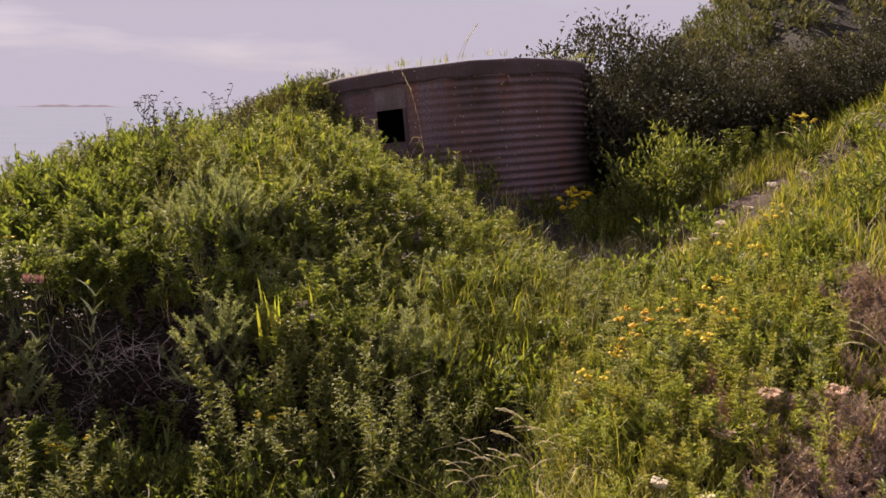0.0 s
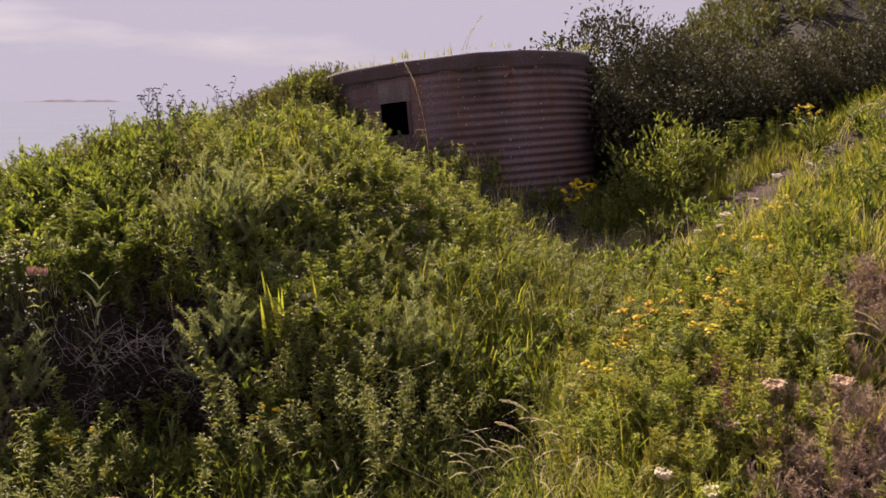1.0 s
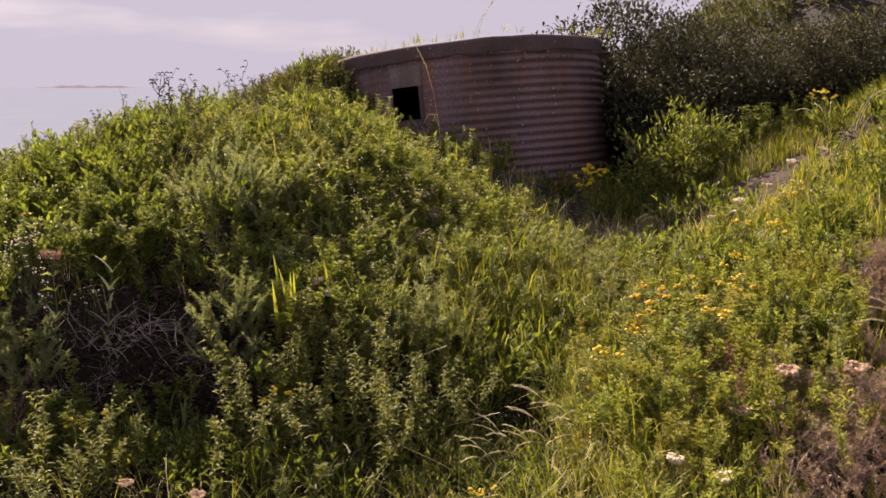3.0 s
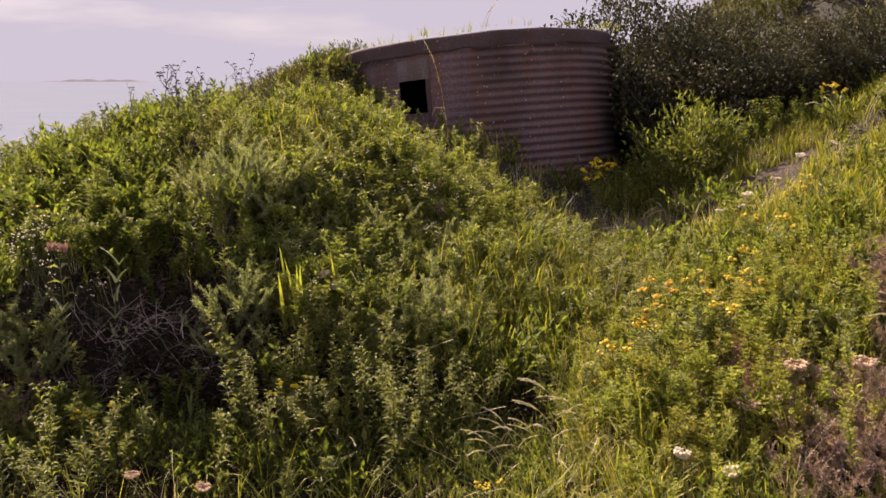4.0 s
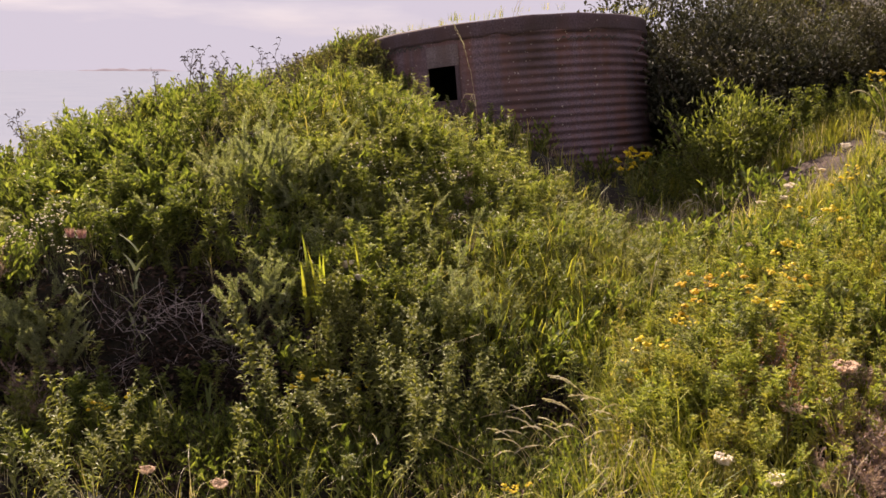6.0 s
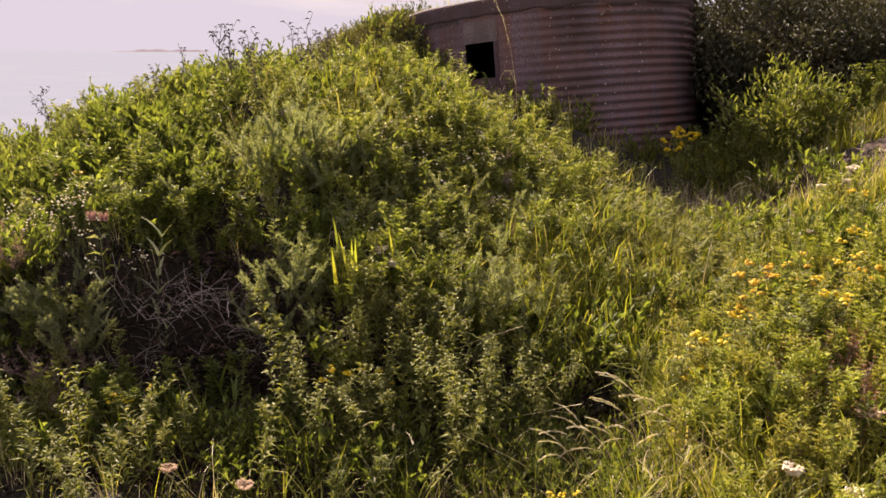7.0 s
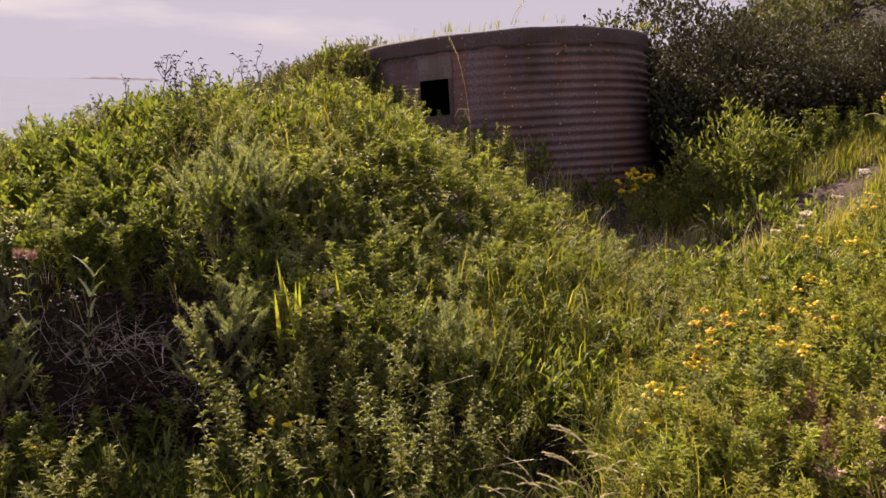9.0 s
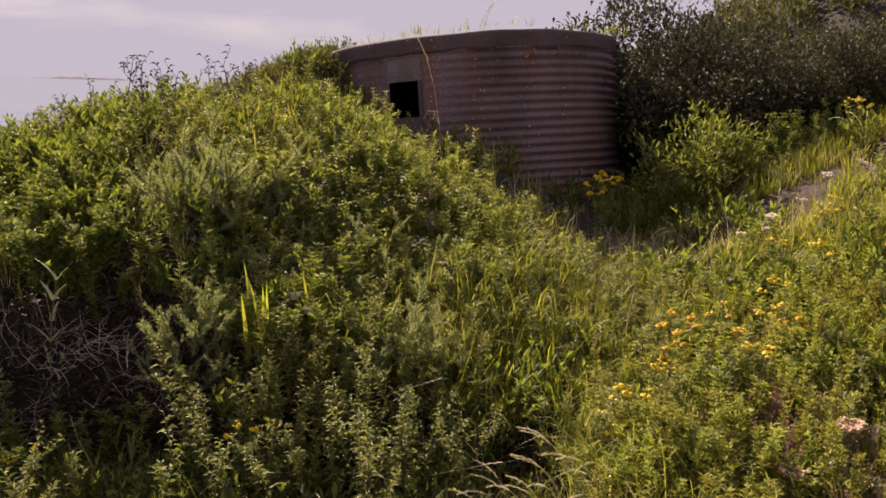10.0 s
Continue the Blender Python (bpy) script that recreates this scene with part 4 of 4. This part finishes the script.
def make_umbel(mat, lab, kind_label, r=0.075, h=0.42):
    st, fl = Geo(), Geo()
    pts = wander((0, 0, -0.02), around(6), h, 5, 0.05, 0.1)
    tube(st, pts, 0.004, 0.0025, 4)
    top = pts[-1]
    for i in range(80):
        a, u = rng.uniform(0, 6.28), math.sqrt(rng.random())
        e = top + np.array((r * u * math.cos(a), r * u * math.sin(a), 0.030 + 0.055 * u * u))
        if i % 2 == 0:
            tube(st, [top, (top + e) / 2 + (0, 0, -0.004), e], 0.0014, 0.001)
        for _ in range(5):
            disc_head(fl, e + rng.normal(size=3) * (0.008, 0.008, 0.002), rng.uniform(0.008, 0.013), around(1.8), 6)
    return thing("wild_carrot", [("stem", st.get(), STEM, ""), ("umbel", fl.get(), mat, lab)], kind_label, "wildflower", "wild carrot on the bank")


plant_out([lambda: make_umbel(UMBEL_P, "dried peach-brown cupped umbel", "wild carrot with dried peach-brown cupped flower head")] * 3,
          [(2.58, 5.3, 1.0), (2.28, 5.55, 0.9), (1.82, 5.25, 0.9), (2.72, 4.95, 1.0), (-2.25, 5.35, 0.62), (-1.75, 5.25, 0.62), (3.0, 4.8, 0.9)], lean=8)
plant_out([lambda: make_umbel(UMBEL_W, "creamy white umbel", "wild carrot with creamy white flat flower head", 0.055, 0.36)] * 3,
          [(1.26, 4.95, 0.85), (1.66, 4.85, 0.8), (2.1, 5.5, 0.7), (2.7, 8.9, 0.8), (3.0, 9.2, 0.8), (3.35, 9.45, 0.8), (2.9, 9.0, 0.6), (3.8, 10.0, 0.8), (4.1, 10.2, 0.8),
           (2.4, 8.3, 0.6), (2.6, 7.9, 0.6), (-1.22, 7.18, 1.0), (-1.12, 7.14, 0.9), (-1.86, 7.74, 0.8), (-1.96, 7.79, 0.7), (-0.4, 8.88, 0.8), (-0.3, 8.99, 0.7)], lean=8)


growth("white_florets", [list(floret_sprays()) for _ in range(4)],
       sow(40, lambda x, y: np.clip(0.8 * bump(x, y, -3.75, 7.15, 0.45, 0.3) + 0.35 * bump(x, y, -0.6, 9.1, 0.7, 0.5) + 0.4 * bump(x, y, -1.5, 7.7, 0.3, 0.2), 0, 1), AREA), [UMBEL_W, STEM],
       "tiny white florets on thin stems among the mound's herbs", "wildflowers", 0.8, 1.2)


def make_heath():
    g, st = gorse_bush(0.28, 22, 80, 0.028)
    return thing("heath_tuft", [("sprig_mat", g, HEATH, ""), ("branchwork", st, TWIG, "")],
                 "low dried pinkish-brown heath tuft on the bank", "dry plant", "brown heath on the bank")


plant_out([make_heath] * 3, [(2.42, 5.05, 1.34), (2.62, 5.15, 1.34), (2.25, 4.85, 1.22), (2.8, 5.05, 1.22), (2.5, 4.75, 1.22), (2.15, 6.0, 1.10), (2.3, 5.85, 1.10), (3.35, 6.7, 1.46), (3.55, 6.85, 1.46),
                             (3.3, 6.4, 1.22), (3.1, 6.0, 1.10), (2.7, 5.4, 1.22), (2.95, 5.3, 1.22), (3.1, 5.0, 1.22), (2.95, 4.8, 1.22), (2.05, 5.05, 0.98), (2.9, 5.6, 1.10), (2.35, 5.4, 0.98), (2.2, 5.3, 1.10), (2.05, 5.65, 1.10), (2.45, 5.75, 1.10), (3.5, 6.5, 1.34), (3.65, 6.7, 1.34), (-0.48, 8.92, 1.46), (-0.25, 8.57, 1.46), (-0.1, 8.49, 1.22), (-3.57, 6.54, 1.34), (-3.41, 6.41, 1.22), (-4.12, 7.03, 1.34), (1.6, 6.1, 0.98), (-0.52, 9.45, 1.3), (-0.4, 9.2, 1.1)])


def make_twigs():
    st = Geo()
    for _ in range(26):
        b = (rng.normal() * 0.25, rng.normal() * 0.12, rng.uniform(-0.05, 0.15))
        pts = wander(b, around(rng.uniform(0.1, 1.2)), rng.uniform(0.25, 0.6), 6, 0.22, 0.0)
        tube(st, pts, 0.004, 0.0015)
        for k in (2, 3, 4):
            tube(st, wander(pts[k], around(0.4), rng.uniform(0.08, 0.2), 3, 0.2), 0.002, 0.001)
    return thing("dead_branches", [("twig_tangle", st.get(), TWIG, "")], "tangle of bare grey dead twigs in the hollow", "dead wood", "dead twigs in the hollow")


plant_out([make_twigs] * 2, [(1.75, 10.9, 0.7), (2.3, 10.9, 0.6), (2.05, 10.6, 0.6), (-2.78, 6.98, 1.1), (-2.45, 6.98, 1.0), (-2.13, 6.83, 0.9), (-3.1, 6.86, 0.9), (-1.8, 6.77, 0.7), (-2.93, 6.69, 0.8)], lean=3)
# dead leaves added to darken the hollow; its shade is in their brown
SHADED_LITTER = leaf_mat("shaded_leaf_litter", [(0, (0.016, 0.009, 0.006)), (0.7, (0.038, 0.021, 0.014)), (1, (0.11, 0.062, 0.04))], dry_amount=0.0, clear=0.05, rough=0.8)


def litter(n=30):
    g = Geo()
    for _ in range(n):
        leaf(g, (rng.normal() * 0.12, rng.normal() * 0.12, rng.uniform(0, 0.05)), around(0.2 + rng.normal() * 0.3), rng.uniform(0.04, 0.09), 0.025, 0.4, 0.2)
    return g.get()


growth("shaded_leaf_litter", [[litter()] for _ in range(4)], sow(900, lambda x, y: np.clip(bump(x, y, -2.43, 6.62, 1.4, 0.8) + 0.6 * bump(x, y, 0.2, 6.1, 0.6, 0.8), 0, 1), AREA), [SHADED_LITTER],
       "dead leaves lying in the hollow, coloured extra dark for its shade", "leaf litter")


def make_lance():
    leaves, st = [], Geo()
    pts = wander((0, 0, -0.02), (0.05, 0, 1), 0.62, 6, 0.05, 0.1)
    tube(st, pts, 0.005, 0.0025, 4)
    a = 0.4
    for k in (2, 3, 4, 5, 6):
        for s in (0, math.pi):
            fo = Geo()
            leaves.append(("leaf", fo, PALE_LEAF, ""))
            blade(fo, pts[k], a + s + rng.normal() * 0.3, rng.uniform(0.12, 0.18), 0.026, 0.7, 4, 0.6)
        a += 1.3
    return thing("lance_leaved_weed", [(a, g.get(), m, c) for a, g, m, c in leaves] + [("stem", st.get(), STEM, "")],
                 "pale green weed with paired lance-shaped leaves", "wild plant", "pale weeds before the hollow")


PALE_LEAF = leaf_mat("pale_leaves", [(0, (0.28, 0.32, 0.17)), (1, (0.46, 0.48, 0.30))], dry_amount=0.05, clear=0.35)
plant_out([make_lance] * 3, [(-2.88, 6.85, 1.45), (-2.80, 6.75, 0.75), (-3.22, 6.7, 0.95)], lean=3)


def make_dock():
    """A weed of long upright lance-shaped leaves."""
    rows = []
    st = Geo()
    pts = wander((0, 0, -0.02), around(5), 0.4, 4, 0.06, 0.1)
    tube(st, pts, 0.005, 0.002, 4)
    for i in range(11):
        g = Geo()
        k = int(rng.integers(0, 4))
        blade(g, pts[k], rng.uniform(0, 6.28), rng.uniform(0.14, 0.26), rng.uniform(0.018, 0.029), rng.uniform(0.3, 1.2), 5, rng.uniform(0.15, 0.6))
        rows.append(("leaf", g, BROAD, ""))
    return thing("lanceolate_weed", [(a, g.get(), m, c) for a, g, m, c in rows] + [("stem", st.get(), STEM, "")],
                 "dark green weed with long upright lance-shaped leaves", "wild plant", "long-leaved weeds in the shade")


plant_out([make_dock] * 5, [(-2.35, 6.05, 1.0), (-2.6, 6.2, 1.1), (-2.1, 6.2, 1.0), (-2.9, 6.0, 1.0), (-3.21, 6.31, 1.0), (-1.9, 5.9, 0.9), (-2.75, 5.75, 0.9), (-2.4, 5.6, 0.8), (-3.1, 5.6, 0.9),
                            (-1.7, 6.31, 0.9), (-3.5, 6.0, 1.0), (-2.18, 6.39, 1.0), (-3.3, 5.3, 0.9), (-1.48, 6.47, 0.9)], lean=5)


def make_iris():
    rows = []
    for _ in range(5):
        fo = Geo()
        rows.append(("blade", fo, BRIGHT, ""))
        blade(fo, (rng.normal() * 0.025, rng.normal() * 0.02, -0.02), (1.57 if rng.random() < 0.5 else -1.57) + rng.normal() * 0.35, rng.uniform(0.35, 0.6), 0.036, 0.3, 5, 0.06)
    return thing("sword_leaf_plant", [(a, g.get(), m, c) for a, g, m, c in rows], "tuft of upright sword-shaped yellow-green leaves", "wild plant", "sword-leaved tufts")


for x, y, k in ((-1.36, 7.0, 1.45), (-1.05, 7.25, 1.2), (-2.75, 5.9, 0.8), (-2.3, 6.2, 0.8)):
    ob = make_iris()
    ob.matrix_world = pose(x, y, float(terrain(x, y)) - 0.01, 2, -4, rng.uniform(-12, 12)) @ Matrix.Diagonal((k, k, k, 1))


def make_thistle():
    st, fo, heads = Geo(), Geo(), []
    pts = wander((0, 0, 0), (0, 0, 1), 0.5, 5, 0.04, 0.1)
    tube(st, pts, 0.005, 0.003, 4)
    for k in range(1, 5):
        for _ in range(3):
            leaf(fo, pts[k], around(0.5), 0.11, 0.03, 0.3, 0.3)
    for o in ((-0.036, 0, 0.02), (0.038, 0, 0.01)):
        c = pts[-1] + np.array(o)
        tube(st, [pts[-1] - (0, 0, 0.04), c], 0.003, 0.003)
        fl = Geo()
        heads.append(("flower_head", fl, PINK, "faded pink tufted head"))
        for _ in range(110):
            d = around(rng.uniform(0.2, 3.0))
            needle(fl, c + unit(d) * 0.022, (d[0] * 0.35, d[1] * 0.35, 1.0), rng.uniform(0.045, 0.065), 0.007)
    return thing("thistle", [("stem", st.get(), STEM, ""), ("foliage", fo.get(), HERB, "")] + [(a, g.get(), m, c) for a, g, m, c in heads],
                 "thistle with two faded pink flower heads", "wildflower")


plant_out([make_thistle], [(-3.3, 6.92, 1.2)], lean=2)


SEED = leaf_mat("pale_seed_heads", [(0, (0.55, 0.48, 0.36)), (1, (0.80, 0.74, 0.60))], dry_amount=0.1, clear=0.25)


def make_seed_grass(h=0.7, bend=1.6, n=3):
    st, sd = Geo(), Geo()
    for _ in range(n):
        a = rng.uniform(-0.5, 0.7) if n < 5 else rng.uniform(0, 6.28)
        p, ang = np.array((rng.normal() * 0.02, rng.normal() * 0.02, 0.0)), 0.08
        pts = [p]
        for i in range(10):
            ang += bend / 10 * rng.uniform(0.7, 1.3) * (0.3 + 1.4 * i / 10)
            p = p + np.array((math.cos(a) * math.sin(ang), math.sin(a) * math.sin(ang), math.cos(ang))) * h / 10
            pts.append(p)
        tube(st, pts, 0.0034, 0.002)
        for i in range(85):
            u = rng.uniform(0.72, 1.0) * 10
            k = min(int(u), 9)
            q = pts[k] + (pts[k + 1] - pts[k]) * (u - k)
            needle(sd, q, unit(pts[k + 1] - pts[k]) + unit(rng.normal(size=3)) * 0.35, rng.uniform(0.022, 0.042), 0.008)
    return thing("seeding_grass", [("stalks", st.get(), STRAW, ""), ("seed_heads", sd.get(), SEED, "pale feathery seed heads")],
                 "arching straw-coloured grass stalks with seed heads", "grass", "seeding grasses")


plant_out([lambda: make_seed_grass(0.75, 2.2, 6), lambda: make_seed_grass(0.8, 1.6, 3)],
          [(0.55, 5.75, 0.8), (0.4, 5.9, 0.8), (0.75, 5.7, 0.7), (0.9, 5.6, 0.8), (-1.3, 10.6, 0.8), (0.6, 10.4, 0.6), (1.9, 10.3, 0.7), (2.1, 10.5, 0.7), (2.4, 10.2, 0.6),
           (4.6, 11.0, 0.9), (4.9, 10.9, 0.9), (5.2, 10.9, 0.9), (0.3, 5.6, 0.7), (-0.9, 6.0, 0.7), (3.2, 5.9, 0.8), (1.0, 5.9, 0.6)], lean=5)


def make_stalk():
    """Tall dark stalk with a few curled leaves and seed pods, seen against the sky."""
    st, pods = Geo(), []
    h = rng.uniform(0.55, 0.72)
    pts = wander((0, 0, 0), around(6), h, 6, 0.07, 0.08)
    tube(st, pts, 0.006, 0.003)
    for k in (2, 3, 4, 5, 6):
        for _ in range(2):
            if rng.random() < 0.72:
                br = wander(pts[k], around(1.3), rng.uniform(0.08, 0.2), 3, 0.18, 0.06)
                tw = Geo()
                tube(tw, br, 0.003, 0.002)
                pods.append(("twig", tw.get(), DARKSTALK, ""))
                for q in br[1:]:
                    fo = Geo()
                    leaf(fo, q, around(0.5), rng.uniform(0.04, 0.068), 0.022, 0.5, 0.3)
                    pods.append(("pod", fo.get(), DARKSTALK, ""))
    return thing("dry_weed_stalk", [("stalk", st.get(), DARKSTALK, "")] + pods,
                 "tall dark dry weed stalk with seed pods on the crest", "dry plant", "dry stalks on the skyline")


plant_out([make_stalk] * 5, [(-3.1, 10.2, 1.25), (-2.95, 10.3, 1.25), (-2.8, 10.4, 1.25), (-3.27, 10.01, 1.25), (-3.52, 10.01, 1.25), (-2.65, 10.4, 1.25), (-3.77, 9.92, 1.04), (-4.03, 9.84, 0.99),
                             (-4.26, 9.7, 0.96), (-4.56, 9.41, 1.09), (-4.76, 9.32, 0.96), (-2.5, 10.5, 1.20), (-3.2, 10.3, 1.25), (-5.1, 9.6, 1.04), (-2.78, 9.36, 1.25), (-2.3, 10.6, 0.96), (-2.2, 10.6, 0.97), (-3.87, 9.92, 1.06), (-2.5, 10.5, 1.23), (-4.41, 9.55, 0.86), (-2.75, 10.4, 1.05), (-2.9, 10.35, 1.17), (-3.05, 10.3, 1.00), (-2.6, 10.5, 1.05)], lean=13)

# pale seeding stalks arching over the gully
for x, y, k, r in ((0.80, 5.95, 0.8, 172), (0.86, 5.75, 0.85, 186), (0.70, 5.85, 0.7, 160), (0.62, 5.7, 0.65, 150)):
    ob = make_seed_grass(0.85, 1.45, 2)
    ob.matrix_world = pose(x, y, float(terrain(x, y)) - 0.01, 0, 0, r) @ Matrix.Diagonal((k, k, k, 1))

# slender grass before the pillbox wall
def make_slender_grass():
    st, sd, lf = Geo(), Geo(), Geo()
    pts = [np.array(q) for q in ((0, 0, 0), (-0.03, 0, 0.24), (-0.06, 0.01, 0.45), (-0.136, 0.02, 0.70), (-0.24, 0.02, 0.91), (-0.38, 0.0, 1.06))]
    tube(st, pts, 0.0024, 0.0014, 4)
    for i in range(50):
        u = 3.0 + 1.95 * rng.random()
        k = min(int(u), 4)
        q = pts[k] + (pts[k + 1] - pts[k]) * (u - k)
        needle(sd, q, (0.25 + rng.normal() * 0.25, rng.normal() * 0.3, -0.8 + rng.normal() * 0.4), rng.uniform(0.02, 0.04), 0.0045)
    for s in (-1, -0.4):
        br = [pts[2] + np.array(q) for q in ((0, 0, 0), (0.07 * s, 0, 0.09), (0.15 * s, 0, 0.09), (0.2 * s, 0, 0.03))]
        tube(lf, br, 0.004, 0.002, 4)
    return thing("slender_grass", [("stalk", st.get(), STRAW, ""), ("seed_head", sd.get(), SEED, "pale drooping seed head"), ("curled_leaf", lf.get(), STRAW, "")],
                 "slender dry grass stalk with drooping seed head before the pillbox wall", "grass")


ob = make_slender_grass()
gz = float(terrain(-0.18, 10.8))
ob.matrix_world = pose(-0.18, 10.8, gz, 0, 0, 0) @ Matrix.Diagonal((0.9, 0.9, (3.06 - gz) / 1.06, 1))


def make_stick():
    st = Geo()
    tube(st, wander((0, 0, 0), (0, 0, 1), 1.0, 8, 0.05), 0.0045, 0.002, 4)
    tube(st, wander((0.0, 0, 0.55), (0.5, 0.2, 1), 0.25, 3, 0.08), 0.002, 0.0012)
    return thing("dry_stick", [("stalk", st.get(), STRAW, "")], "thin pale dry stalk leaning among the plants", "dry plant", "leaning dry stalks")


for x, y, k, rx, ry, rz in ((2.85, 5.75, 0.62, 0, 38, 0), (1.75, 4.85, 0.4, 0, 25, 0), (-0.35, 6.35, 0.9, 0, 62, -30), (-0.75, 6.75, 0.8, 0, 60, -20), (0.1, 5.7, 0.7, 0, -50, 20),
                            (2.95, 5.7, 0.5, 0, -55, 0), (-2.2, 6.2, 0.6, 0, -35, 0), (-1.7, 5.9, 0.6, 0, 48, 10), (3.3, 7.2, 0.6, 0, 35, 0)):
    ob = make_stick()
    ob.matrix_world = pose(x, y, float(terrain(x, y)) + 0.02, rx, ry, rz) @ Matrix.Diagonal((k, k, k, 1))

# two tall stalks on the roof
for x, y, k in ((0.26, 13.2, 0.8), (0.20, 13.3, 0.6)):
    ob = make_seed_grass(0.8, 0.5, 2)
    ob.matrix_world = pose(x, y, RIM + 0.06 + 0.093 * (x - PX) - 0.078 * (y - PY), 0, 8, 10) @ Matrix.Diagonal((k, k, k, 1))

# turf on the pillbox roof
RZ = RIM + 0.10
pts = []
while len(pts) < 90:
    a, r = rng.uniform(0, 6.28), RAD * math.sqrt(rng.uniform(0.55, 0.985))
    x, y = r * math.cos(a), r * math.sin(a)
    pts.append((PX + x, PY + y, RZ + 0.093 * x - 0.078 * y - 0.05))
growth("roof_grass", [[grass_tuft(9, 0.16, 0.007)] for _ in range(3)], np.array(pts), [GRASS], "short grass growing on the pillbox roof", "grass", 0.4, 1.1)

# thin grass round and behind the viewpoint
def ring_sow(count):
    x, y = rng.uniform(-14, 14, count * 2), rng.uniform(-10, 12, count * 2)
    keep = (np.abs(x) > 0.75 * y + 0.8) | (y < 2.7)
    keep &= (x ** 2 + (y - 0.5) ** 2 > 0.5)
    x, y = x[keep][:count], y[keep][:count]
    return np.column_stack([x, y, terrain(x, y)])


growth("rough_grass", [[grass_tuft(10, 0.26, 0.022)] for _ in range(4)], ring_sow(9000), [GRASS], "rough green grass around the viewpoint", "grass", 0.9, 1.6)
